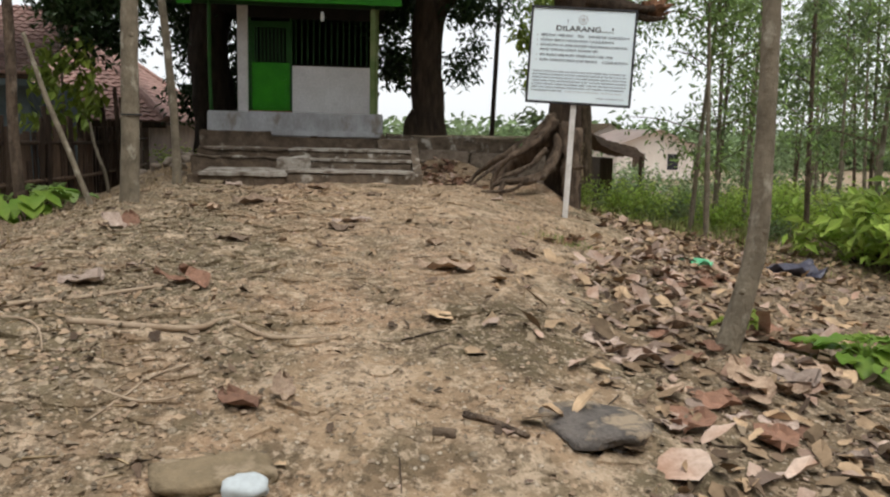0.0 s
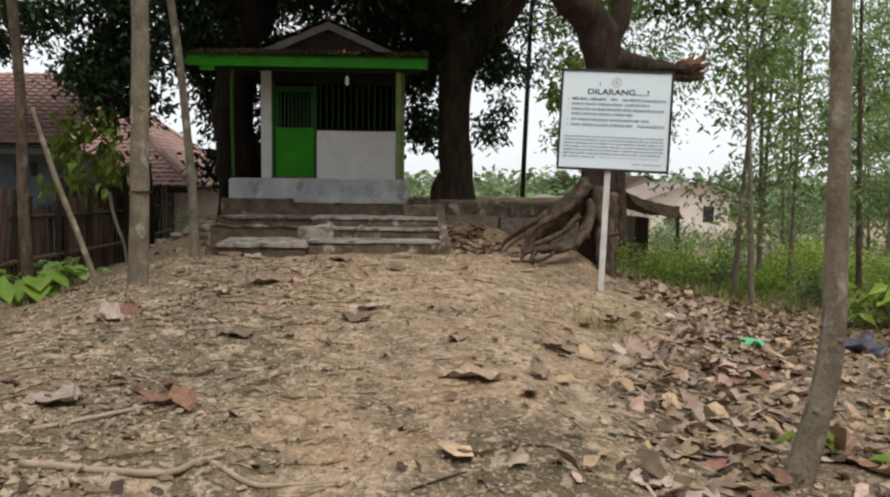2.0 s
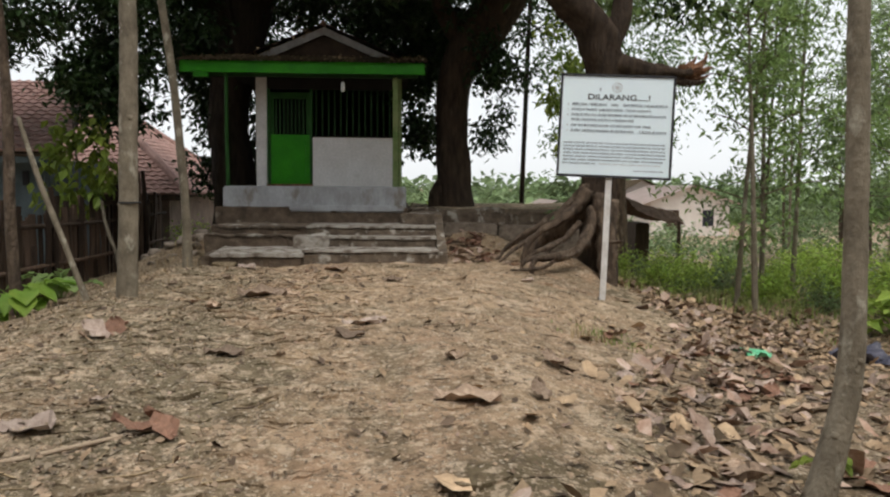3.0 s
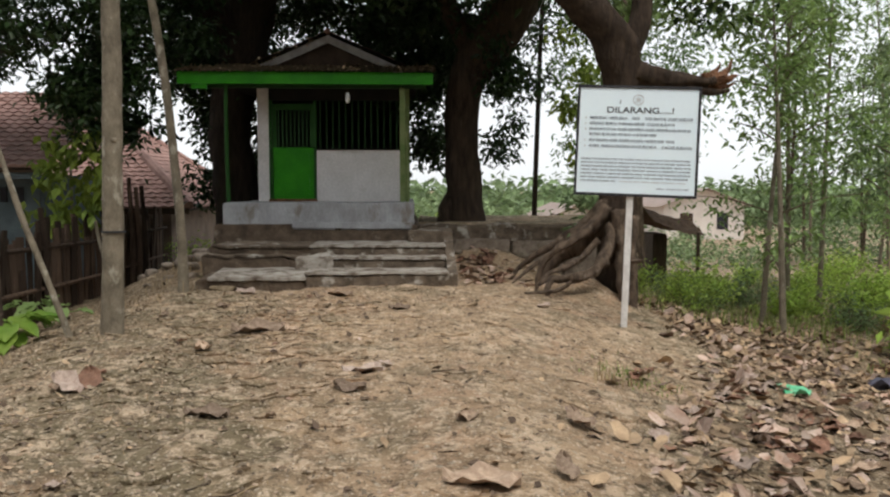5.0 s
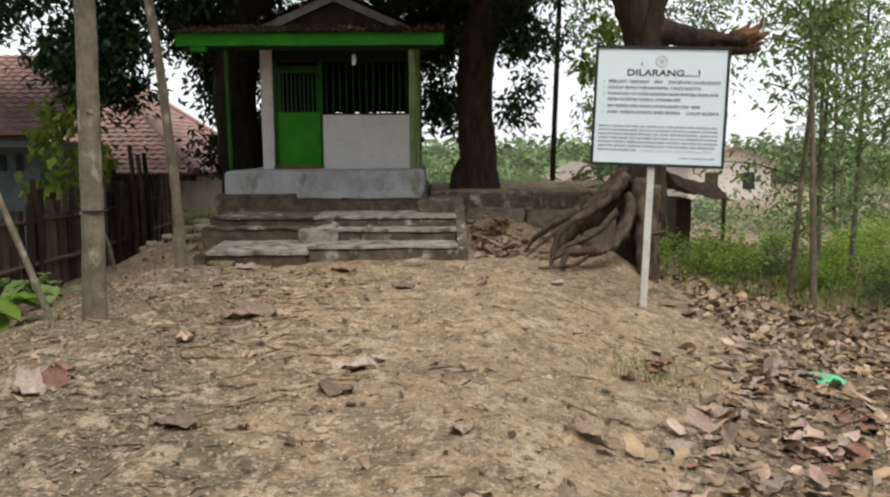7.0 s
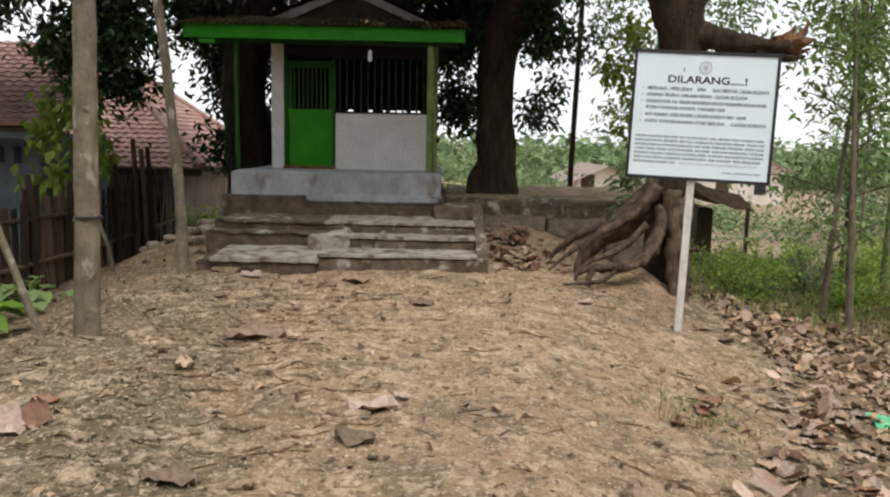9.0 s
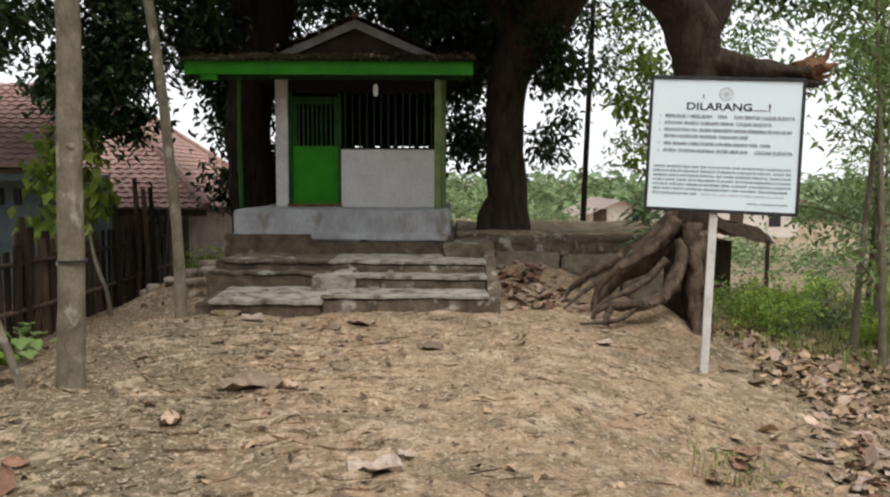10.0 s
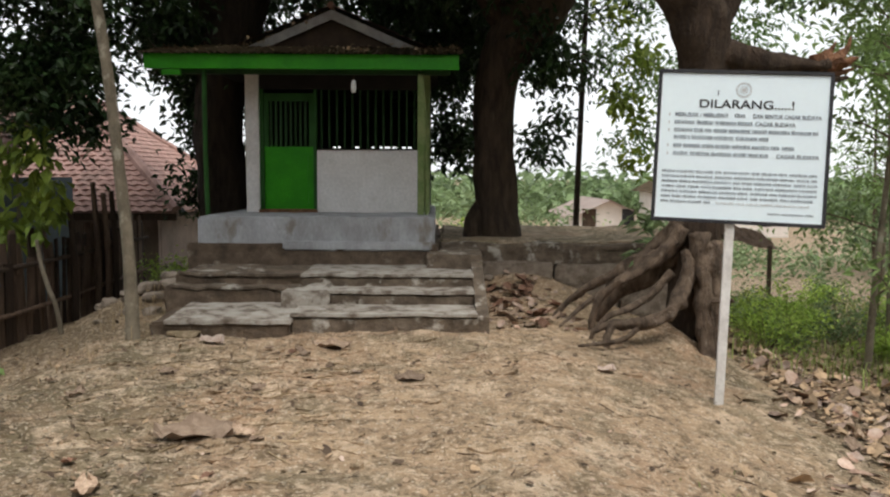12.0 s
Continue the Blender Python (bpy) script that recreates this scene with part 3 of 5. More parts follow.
# main gable roof behind the porch roof
APX, LOX, APZ, LOZ = -1.39, 1.3, 4.47, 3.93
bm = bmesh.new()
tri = [(-2.6, 3.9), (-0.18, 3.9), (APX, 4.42)]
fa = [bm.verts.new((x, 14.34, z)) for x, z in tri]
fb = [bm.verts.new((x, 14.44, z)) for x, z in tri]
bm.faces.new(fa)
bm.faces.new(fb[::-1])
for k in range(3):
    bm.faces.new((fa[k], fb[k], fb[(k + 1) % 3], fa[(k + 1) % 3]))
bmesh.ops.recalc_face_normals(bm, faces=bm.faces)
part("gable_panel", bm, M_GABLE, hut, "dark brown gable panel")
for sgn in (-1, 1):
    bm = bmesh.new()
    q = [(APX, 4.5), (APX + sgn * 1.2, 3.98), (APX + sgn * 1.2, 3.86), (APX, 4.38)]
    fa = [bm.verts.new((x, 14.27, z)) for x, z in q]
    fb = [bm.verts.new((x, 14.31, z)) for x, z in q]
    bm.faces.new(fa)
    bm.faces.new(fb[::-1])
    for k in range(4):
        bm.faces.new((fa[k], fb[k], fb[(k + 1) % 4], fa[(k + 1) % 4]))
    bmesh.ops.recalc_face_normals(bm, faces=bm.faces)
    part("bargeboard", bm, M_BARGE, hut, "weathered grey bargeboard")
    e0, e1 = Vector((APX + sgn * 1.55, 14.22, 3.88)), Vector((APX + sgn * 1.55, 16.6, 3.88))
    t0, t1 = Vector((APX, 14.22, 4.54)), Vector((APX, 16.6, 4.54))
    if sgn < 0:
        tile_field("roof_tiles", e1, e0, t0, t1, 9, 14, M_TILE, hut)
    else:
        tile_field("roof_tiles", e0, e1, t1, t0, 9, 14, M_TILE, hut)
    bm = bmesh.new()
    q = [bm.verts.new(c) for c in (e0, e1, t1, t0)]
    bm.faces.new(q)
    bmesh.ops.solidify(bm, geom=bm.faces[:], thickness=0.03 * -sgn)
    part("roof_deck", bm, M_DARKWOOD, hut)
part("ridge_cap", limb([(APX, 14.2, 4.55), (APX, 15.4, 4.56), (APX, 16.6, 4.55)], [0.045, 0.045, 0.045], 8, 0.08), M_TILE, hut)

rng_r = np.random.default_rng(61)
tops = [(x, y, 3.8 + 0.22 * (y - 13.14)) for x, y in zip(rng_r.uniform(-3.4, 0.2, 60), 13.16 + 1.1 * rng_r.random(60) ** 2)]
foliage("dead_leaves", rng_r, tops, (0.1, 0.05, 0.006), 230, 0.06, M_LITTER, hut, 0.1, 0.5)["kind"] = "stuff"
tops = [(APX - k * 0.05, 14.25 + 0.05 * (k % 5), 4.53 - k * 0.0213) for k in range(30)]
foliage("dead_leaves", rng_r, tops, (0.05, 0.06, 0.01), 130, 0.07, M_LITTER, hut, 0.1, 0.5)["kind"] = "stuff"

bulb = thing("hanging_lamp", "small white lamp hanging under the porch eave", "lamp", at=(-1.02, 13.42, 3.56))
part("cord", tube([(0, 0, 0), (0, 0, -0.07)], [0.006, 0.006], 6), M_DARKWOOD, bulb)
part("glass", limb([(0, 0, -0.06), (0, 0, -0.1), (0, 0, -0.17), (0, 0, -0.21)], [0.018, 0.032, 0.034, 0.02], 12, 0), M_BULB, bulb, "white lamp glass", True)

# ---- sign ----
sign = thing("notice_sign", "white notice board with black frame on a leaning white post", "sign")
sign.matrix_basis = pose(2.3, 9.67, 2.58, -4.5, 2.2, -10)
SW, SH = 0.622, 0.567
part("board", box(-SW, SW, 0, 0.012, -SH, SH), M_SIGN, sign, "white printed board")
for a in (box(-SW - 0.012, SW + 0.012, -0.012, 0.022, SH - 0.012, SH + 0.016, 0.003), box(-SW - 0.012, SW + 0.012, -0.012, 0.022, -SH - 0.016, -SH + 0.012, 0.003),
          box(-SW - 0.014, -SW + 0.012, -0.012, 0.022, -SH + 0.012, SH - 0.012, 0.003), box(SW - 0.012, SW + 0.014, -0.012, 0.022, -SH + 0.012, SH - 0.012, 0.003)):
    part("frame_bar", a, M_BLACK, sign, "black frame")
part("post", box(-0.075, -0.008, 0.014, 0.06, -2.02, SH - 0.1, 0.004, worn=0.003, cuts=4), M_POST, sign, "flaking white square post")
part("rail", box(-SW + 0.05, SW - 0.05, 0.013, 0.05, 0.25, 0.3, 0.003), M_POST, sign)


def lettering(name, text, x, z, size, material, align="LEFT", wide=1.0, bold=0.0):
    cu = bpy.data.curves.new(name, "FONT")
    cu.body, cu.size, cu.align_x, cu.extrude, cu.offset = text, size, align, 0.0008, bold
    tmp = bpy.data.objects.new(name, cu)
    me = bpy.data.meshes.new_from_object(tmp)
    bpy.data.objects.remove(tmp)
    me.materials.append(material)
    ob = new(name, me)
    ob.parent = sign
    ob.matrix_basis = Matrix.Translation((x, -0.0025, z)) @ pose(0, 0, 0, 90) @ Matrix.Diagonal((wide, 1, 1, 1))
    return ob


lettering("heading", "DILARANG.....!", 0.02, 0.296, 0.088, M_BLACK, "CENTER", 1.26, 0.0012)
bm = bmesh.new()
for r in (0.058, 0.05, 0.03):
    for k in range(24):
        a, b = 2 * math.pi * k / 24, 2 * math.pi * (k + 1) / 24
        q = [(r * math.cos(a), r * math.sin(a)), (r * math.cos(b), r * math.sin(b)), ((r - 0.005) * math.cos(b), (r - 0.005) * math.sin(b)), ((r - 0.005) * math.cos(a), (r - 0.005) * math.sin(a))]
        bm.faces.new([bm.verts.new((x - 0.005, -0.0025, z + 0.435)) for x, z in q])
box(-0.02, 0.012, -0.003, -0.001, 0.42, 0.45, bm=bm)
part("emblem", bm, M_EMBLEM, sign, "pale round printed emblem")


def bars(name, rng, rows, material):
    """Unreadable print as word-long bars."""
    for x0, x1, z, hh in rows:
        bm = bmesh.new()
        x = x0
        while x < x1 - 0.01:
            wd = min(rng.uniform(0.05, 0.16), x1 - x)
            xx = x
            while xx < x + wd - 0.004:
                lw = rng.uniform(0.005, 0.011)
                box(xx, min(xx + lw, x + wd), -0.003, -0.001, z, z + hh * rng.uniform(0.82, 1.0), bm=bm)
                xx += lw + rng.uniform(0.003, 0.007)
            x += wd + 0.012
        part(name, bm, material, sign)["kind"] = "stuff"


rng_p = random.Random(5)
LINES = (0.225, 0.166, 0.107, 0.052, -0.012, -0.072)
lettering("print_line", "MERUSAK / MERUBAH", -0.5, LINES[0], 0.042, M_INK, wide=0.95, bold=0.001)
bars("print_line", rng_p, [(-0.06, 0.02, LINES[0], 0.03), (-0.5, 0.07, LINES[1], 0.03), (-0.5, 0.55, LINES[2], 0.03), (-0.5, 0.2, LINES[3], 0.03), (-0.5, 0.38, LINES[4], 0.03), (-0.5, 0.2, LINES[5], 0.03)], M_INK)
lettering("print_line", "DAN BENTUK CAGAR BUDAYA", 0.56, LINES[0], 0.042, M_INK, "RIGHT", 0.82, 0.001)
lettering("print_line", "CAGAR BUDAYA", 0.38, LINES[1], 0.042, M_INK, "RIGHT", 0.9, 0.001)
lettering("print_line", "CAGAR BUDAYA", 0.56, LINES[5], 0.042, M_INK, "RIGHT", 0.95, 0.001)
bars("item_mark", rng_p, [(-0.545, -0.532, LINES[k], 0.026) for k in (0, 1, 2, 4, 5)], M_EMBLEM)
bars("small_print", rng_p, [(-0.57, 0.56, -0.205 - 0.0385 * k, 0.019) for k in range(6)] + [(-0.57, -0.2, -0.436, 0.019), (0.22, 0.55, -0.5, 0.013)], M_INK)
bars("small_print", rng_p, [(-0.16, 0.52, -0.436, 0.015)], M_EMBLEM)
part("mark", box(-0.195, -0.185, -0.003, -0.001, 0.39, 0.43), M_INK, sign)

# ---- large trees ----
rng = np.random.default_rng(11)


def blob_centers(rng, n, lo, hi, keep=lambda p: True):
    out = []
    while len(out) < n:
        p = rng.uniform(lo, hi)
        if keep(p):
            out.append(p)
    return out


big = thing("banyan_tree", "huge dark-trunked shade tree behind the shrine hut", "tree")
bm = limb([(-3.05, 15.6, 0.4), (-3.15, 15.6, 1.8), (-3.2, 15.6, 3.2), (-2.95, 15.6, 4.8), (-2.6, 15.4, 6.5), (-2.4, 15.2, 9)], [0.6, 0.4, 0.34, 0.4, 0.4, 0.3], 18, 0.16, 2.0, 8, flute=0.12)
part("trunk", bm, M_BARK_D, big, "dark fluted trunk", True)
for pts, rad in (([(-2.9, 15.6, 4.5), (-4.2, 14.8, 5.6), (-6.3, 13.6, 6.2), (-8, 13, 6)], [0.3, 0.22, 0.14, 0.06]),
                 ([(-2.8, 15.5, 5.2), (-1.5, 14.5, 6.2), (0, 13, 7), (1, 11.5, 7.4)], [0.26, 0.2, 0.13, 0.06])):
    part("limb", limb(pts, rad, 10, 0.15), M_BARK_D, big, "", True)
left = blob_centers(rng, 62, (-9.0, 12.2, 3.6), (-3.9, 15.0, 7.6), lambda p: (p[0] < -4.6 or p[2] > 4.7) and (p[0] > -5.2 or p[2] > 4.0)) + blob_centers(rng, 16, (-5.0, 14.0, 4.2), (-3.3, 15.4, 5.6)) + blob_centers(rng, 6, (-4.95, 12.4, 2.9), (-4.5, 13.6, 3.7)) + blob_centers(rng, 44, (-8.5, 12.0, 4.1), (-4.6, 13.6, 6.2)) + blob_centers(rng, 13, (-4.9, 12.6, 2.7), (-3.95, 13.6, 4.7))
back = blob_centers(rng, 90, (-4.6, 15.6, 4.0), (1.0, 18.5, 8.5))
side = blob_centers(rng, 26, (-4.35, 15.8, 2.0), (-3.4, 17.0, 4.6), lambda p: p[0] > -3.75 or p[2] > 3.9)
behind = blob_centers(rng, 16, (-3.1, 16.9, 1.9), (-2.3, 17.6, 3.7))
side2 = blob_centers(rng, 18, (-0.15, 15.0, 2.75), (0.4, 17.0, 4.7))
# crown above the view, added to keep the hut shaded
over = blob_centers(rng, 55, (-6.0, 12.8, 5.6), (2.0, 17.0, 9.0))
foliage("crown", rng, left, (0.2, 0.2, 0.16), 34000, 0.13, M_LEAF_D, big, 0.6, 0.5)
foliage("crown", rng, back + side + behind + side2, (0.24, 0.24, 0.2), 33000, 0.14, M_LEAF_D, big, 0.6, 0.5)
foliage("crown", rng, over, (0.5, 0.5, 0.35), 16000, 0.2, M_LEAF_D, big, 0.5, 0.5)

mid = thing("shade_tree", "tall shade tree with dark bent trunk beside the hut", "tree")
part("trunk", limb([(0.82, 14.55, 1.3), (0.8, 14.55, 1.9), (0.77, 14.5, 2.6), (0.78, 14.5, 3.4), (0.9, 14.5, 4.0), (1.25, 14.4, 4.5), (1.7, 14.2, 5.2), (2.2, 13.9, 6.5), (2.4, 13.6, 8)], [0.4, 0.31, 0.27, 0.27, 0.32, 0.4, 0.36, 0.26, 0.2], 18, 0.1, 2.5, 7, flute=0.05), M_BARK_M, mid, "dark bent trunk", True)
part("buttress", limb([(0.5, 14.4, 1.4), (0.5, 14.42, 1.75), (0.62, 14.46, 2.1)], [0.16, 0.15, 0.04], 10, 0.15), M_BARK_M, mid, "", True)
part("limb", limb([(1.0, 14.5, 4.2), (0.5, 14.3, 5.0), (0.1, 14.0, 6.2)], [0.2, 0.16, 0.08], 10, 0.15), M_BARK_M, mid, "", True)
c1 = blob_centers(rng, 16, (1.1, 13.9, 2.6), (1.95, 15.0, 4.3), lambda p: p[0] < 1.15 + (p[2] - 2.2) * 0.6)
c2 = blob_centers(rng, 48, (-0.8, 13.2, 4.6), (2.8, 16.0, 7.5), lambda p: (p[0] < 1.05 or p[2] > 5.6))
foliage("crown", rng, c1, (0.15, 0.18, 0.13), 1700, 0.125, M_LEAF_D, mid, 0.7, 0.5)
foliage("crown", rng, c2, (0.22, 0.22, 0.18), 11000, 0.14, M_LEAF_D, mid, 0.6, 0.5)

old = thing("old_rooted_tree", "old leaning tree with sprawling roots behind the sign", "tree")
part("trunk", limb([(2.65, 11.75, 0.5), (2.62, 11.72, 1.0), (2.62, 11.68, 1.7), (2.62, 11.65, 2.6), (2.64, 11.62, 3.45), (2.54, 11.55, 3.85), (2.27, 11.4, 4.22), (1.7, 11.2, 4.68), (0.9, 10.9, 5.4), (0.2, 10.4, 6.6)], [0.3, 0.27, 0.24, 0.22, 0.235, 0.27, 0.23, 0.22, 0.19, 0.12], 18, 0.16, 3.0, 7, flute=0.08), M_BARK_M, old, "dark knotted trunk", True)
part("limb", limb([(2.62, 11.6, 3.7), (2.85, 11.6, 4.2), (2.9, 11.6, 5.0), (3.1, 11.5, 6.5)], [0.2, 0.14, 0.12, 0.08], 10, 0.15), M_BARK_M, old, "", True)
br = part("broken_branch", limb([(2.6, 11.6, 3.56), (2.95, 11.56, 3.53), (3.3, 11.52, 3.46), (3.6, 11.5, 3.44), (3.78, 11.49, 3.47)], [0.19, 0.14, 0.12, 0.115, 0.1], 12, 0.5, 5.0), M_BARK_M, old, "broken dark branch stump", True)
for pts, rad in (([(3.62, 11.49, 3.45), (3.84, 11.48, 3.5), (3.97, 11.47, 3.6), (4.0, 11.46, 3.73)], [0.09, 0.075, 0.04, 0.004]), ([(3.7, 11.46, 3.44), (3.9, 11.44, 3.46), (4.08, 11.43, 3.52)], [0.07, 0.05, 0.004]),
                 ([(3.72, 11.5, 3.4), (3.92, 11.49, 3.39), (4.06, 11.48, 3.42)], [0.06, 0.04, 0.004]), ([(3.7, 11.5, 3.5), (3.82, 11.5, 3.58), (3.88, 11.5, 3.68)], [0.05, 0.03, 0.003])):
    part("torn_end", limb(pts, rad, 8, 0.8, 11.0, 5), M_SPLIT, br, "torn orange-brown wood")
part("side_stub", limb([(3.45, 11.5, 3.38), (3.75, 11.46, 3.3), (3.98, 11.44, 3.33)], [0.07, 0.055, 0.015], 9, 0.5, 6.0, 4), M_BARK_M, br)
part("root_flare", limb([(2.52, 11.65, 2.0), (2.38, 11.68, 1.65), (2.15, 11.75, 1.4), (1.9, 11.85, 1.2), (1.65, 11.9, 0.85)], [0.13, 0.16, 0.14, 0.1, 0.06], 14, 0.45, 4.5, 8, flute=0.18), M_BARK_R, old, "dark buttress of grown-together roots", True)
for pts, rad in (
    ([(2.46, 11.55, 1.85), (2.25, 11.5, 1.58), (2.0, 11.52, 1.4), (1.78, 11.55, 1.28), (1.6, 11.5, 1.1), (1.54, 11.48, 0.8)], [0.09, 0.07, 0.058, 0.048, 0.04, 0.025]),
    ([(2.45, 11.62, 1.9), (2.2, 11.75, 1.6), (1.9, 11.85, 1.38), (1.6, 11.95, 1.2), (1.38, 12.0, 1.02), (1.25, 12.0, 0.85)], [0.085, 0.07, 0.055, 0.042, 0.034, 0.025]),
    ([(2.5, 11.4, 1.6), (2.42, 11.25, 1.36), (2.26, 11.08, 1.12), (2.06, 11.0, 1.01), (1.82, 10.97, 0.985), (1.58, 10.95, 0.965), (1.48, 10.95, 0.9)], [0.09, 0.078, 0.07, 0.06, 0.05, 0.038, 0.02]),
    ([(1.64, 10.97, 0.975), (1.59, 10.9, 0.91), (1.57, 10.86, 0.81), (1.57, 10.84, 0.7)], [0.038, 0.036, 0.031, 0.026]),
    ([(2.56, 11.4, 1.8), (2.58, 11.28, 1.35), (2.57, 11.2, 1.0), (2.58, 11.14, 0.5)], [0.11, 0.085, 0.07, 0.06]),
    ([(2.7, 11.42, 1.7), (2.72, 11.33, 1.25), (2.7, 11.26, 0.9), (2.72, 11.2, 0.4)], [0.1, 0.085, 0.07, 0.06]),
    ([(2.64, 11.36, 1.5), (2.65, 11.25, 1.1), (2.64, 11.18, 0.8), (2.65, 11.12, 0.45)], [0.05, 0.042, 0.038, 0.034]),
    ([(2.3, 11.4, 1.42), (2.05, 11.25, 1.2), (1.84, 11.15, 1.1), (1.64, 11.1, 1.04), (1.5, 11.06, 0.92), (1.45, 11.05, 0.8)], [0.042, 0.037, 0.033, 0.028, 0.024, 0.018]),
    ([(1.8, 11.6, 1.28), (1.55, 11.55, 1.12), (1.35, 11.45, 0.98), (1.2, 11.35, 0.88)], [0.03, 0.026, 0.022, 0.012]),
    ([(1.95, 11.02, 0.99), (1.75, 10.85, 0.88), (1.5, 10.7, 0.85), (1.25, 10.55, 0.86)], [0.03, 0.026, 0.02, 0.01]),
    ([(2.62, 11.2, 1.18), (2.72, 11.1, 1.18), (2.8, 11.04, 1.19)], [0.03, 0.026, 0.02]),
):
    part("root", limb(pts, rad, 12, 0.55, 9.0, 7, flute=0.14), M_BARK_R, old, "gnarled grey root", True)
foliage("crown", rng, blob_centers(rng, 40, (0.2, 11.3, 5.0), (4.8, 14.2, 8.0)), (0.35, 0.35, 0.25), 6500, 0.17, M_LEAF_D, old, 0.6, 0.5)
# unseen high crown added to shade the hut front and steps
foliage("crown", rng, blob_centers(rng, 40, (-2.6, 9.6, 6.6), (1.0, 12.2, 8.8)), (0.45, 0.45, 0.3), 6000, 0.24, M_LEAF_D, old, 0.6, 0.5)
foliage("sprout", rng, blob_centers(rng, 7, (2.0, 11.7, 1.45), (2.4, 12.2, 1.95)), (0.09, 0.09, 0.08), 110, 0.17, M_LEAF_G, old, 0.2, 0.3)["kind"] = "stuff"
foliage("crown", rng, blob_centers(rng, 12, (2.4, 11.5, 4.4), (4.3, 13.0, 5.3)), (0.22, 0.22, 0.15), 1400, 0.15, M_LEAF_L, old, 0.6, 0.45)

# ---- slender trees standing on the mound ----
def sapling(name, label, pts, rad, material=M_BARK_L, knots=5, seed=1):
    t = thing(name, label, "tree")
    part("trunk", limb(pts, rad, 14, 0.07, 7.0, 8), material, t, "", True)
    r = random.Random(seed)
    P, R = smooth_path(pts, rad, 8)
    for k in range(knots):
        i = r.randrange(3, len(P) - 2)
        a = r.uniform(0, 6.28)
        d = Vector((math.cos(a), math.sin(a), 0.2))
        part("branch_scar", limb([P[i] + d * R[i] * 0.7, P[i] + d * R[i] * 1.02, P[i] + d * R[i] * 1.12], [R[i] * 0.34, R[i] * 0.28, R[i] * 0.1], 8, 0.2, 8, 2), material, t)
    return t


stem1 = sapling("young_tree", "straight slim grey-barked tree at the mound edge", [(-2.58, 7.98, 0.55), (-2.57, 7.98, 0.95), (-2.54, 7.98, 1.7), (-2.53, 7.98, 2.3), (-2.51, 7.98, 3.0), (-2.5, 7.98, 3.8), (-2.4, 7.9, 5.5), (-2.2, 7.8, 7.5)], [0.105, 0.092, 0.084, 0.08, 0.077, 0.072, 0.06, 0.03], seed=2)
part("wire_tie", tube([(-2.53, 7.98, 1.725), (-2.53, 7.98, 1.74)], [0.098, 0.098], 14), M_BLACK, stem1, "thin dark wire round the trunk")
foliage("crown", rng, blob_centers(rng, 14, (-3.4, 7.0, 6.2), (-1.0, 8.8, 8.6)), (0.3, 0.3, 0.25), 500, 0.22, M_LEAF_L, stem1)
stem2 = sapling("young_tree", "slim leaning grey tree beside the steps", [(-2.76, 10.75, 0.6), (-2.75, 10.74, 1.0), (-2.76, 10.72, 1.7), (-2.81, 10.7, 2.4), (-2.88, 10.7, 3.2), (-3.0, 10.7, 4.1), (-3.3, 10.7, 6.0), (-3.4, 10.7, 7.6)], [0.078, 0.062, 0.053, 0.05, 0.048, 0.046, 0.04, 0.02], seed=3)
foliage("crown", rng, blob_centers(rng, 12, (-4.2, 10, 6.0), (-2.6, 11.5, 8.2)), (0.3, 0.3, 0.25), 500, 0.2, M_LEAF_L, stem2)
stem3 = sapling("young_tree", "thin grey-brown tree beside the bamboo fence", [(-4.0, 8.95, 0.3), (-4.0, 8.95, 0.8), (-4.03, 8.95, 1.6), (-4.02, 8.95, 2.5), (-4.06, 8.95, 3.4), (-4.2, 8.9, 5.0), (-4.3, 8.9, 7)], [0.075, 0.06, 0.055, 0.053, 0.05, 0.045, 0.02], M_BARK_R, seed=4)
foliage("crown", rng, blob_centers(rng, 12, (-5.2, 8.0, 5.2), (-3.4, 9.8, 7.6)), (0.3, 0.3, 0.25), 500, 0.22, M_LEAF_L, stem3)
stem4 = sapling("young_tree", "leaning slim tree with blotchy grey bark", [(1.64, 3.98, 0.25), (1.7, 3.98, 0.47), (1.77, 3.98, 0.75), (1.835, 3.98, 1.1), (1.835, 3.98, 1.6), (1.82, 3.98, 2.2), (1.8, 3.98, 2.8), (1.82, 3.98, 4), (1.9, 4, 6.5)], [0.085, 0.072, 0.062, 0.055, 0.05, 0.047, 0.045, 0.042, 0.025], knots=8, seed=5)
foliage("crown", rng, blob_centers(rng, 12, (0.9, 3.2, 5.6), (2.9, 5.0, 7.6)), (0.3, 0.3, 0.25), 400, 0.22, M_LEAF_L, stem4)
far_stem = sapling("young_tree", "thin straight dark tree behind the retaining wall", [(2.5, 18, 0.3), (2.5, 18, 1.6), (2.55, 18, 3.5), (2.62, 18, 5.8), (2.7, 18, 8)], [0.06, 0.055, 0.05, 0.045, 0.03], M_BARK_D, 3, 6)
foliage("crown", rng, blob_centers(rng, 8, (2.0, 17.3, 5.2), (3.4, 18.7, 7.5)), (0.25, 0.25, 0.2), 800, 0.17, M_LEAF_D, far_stem)

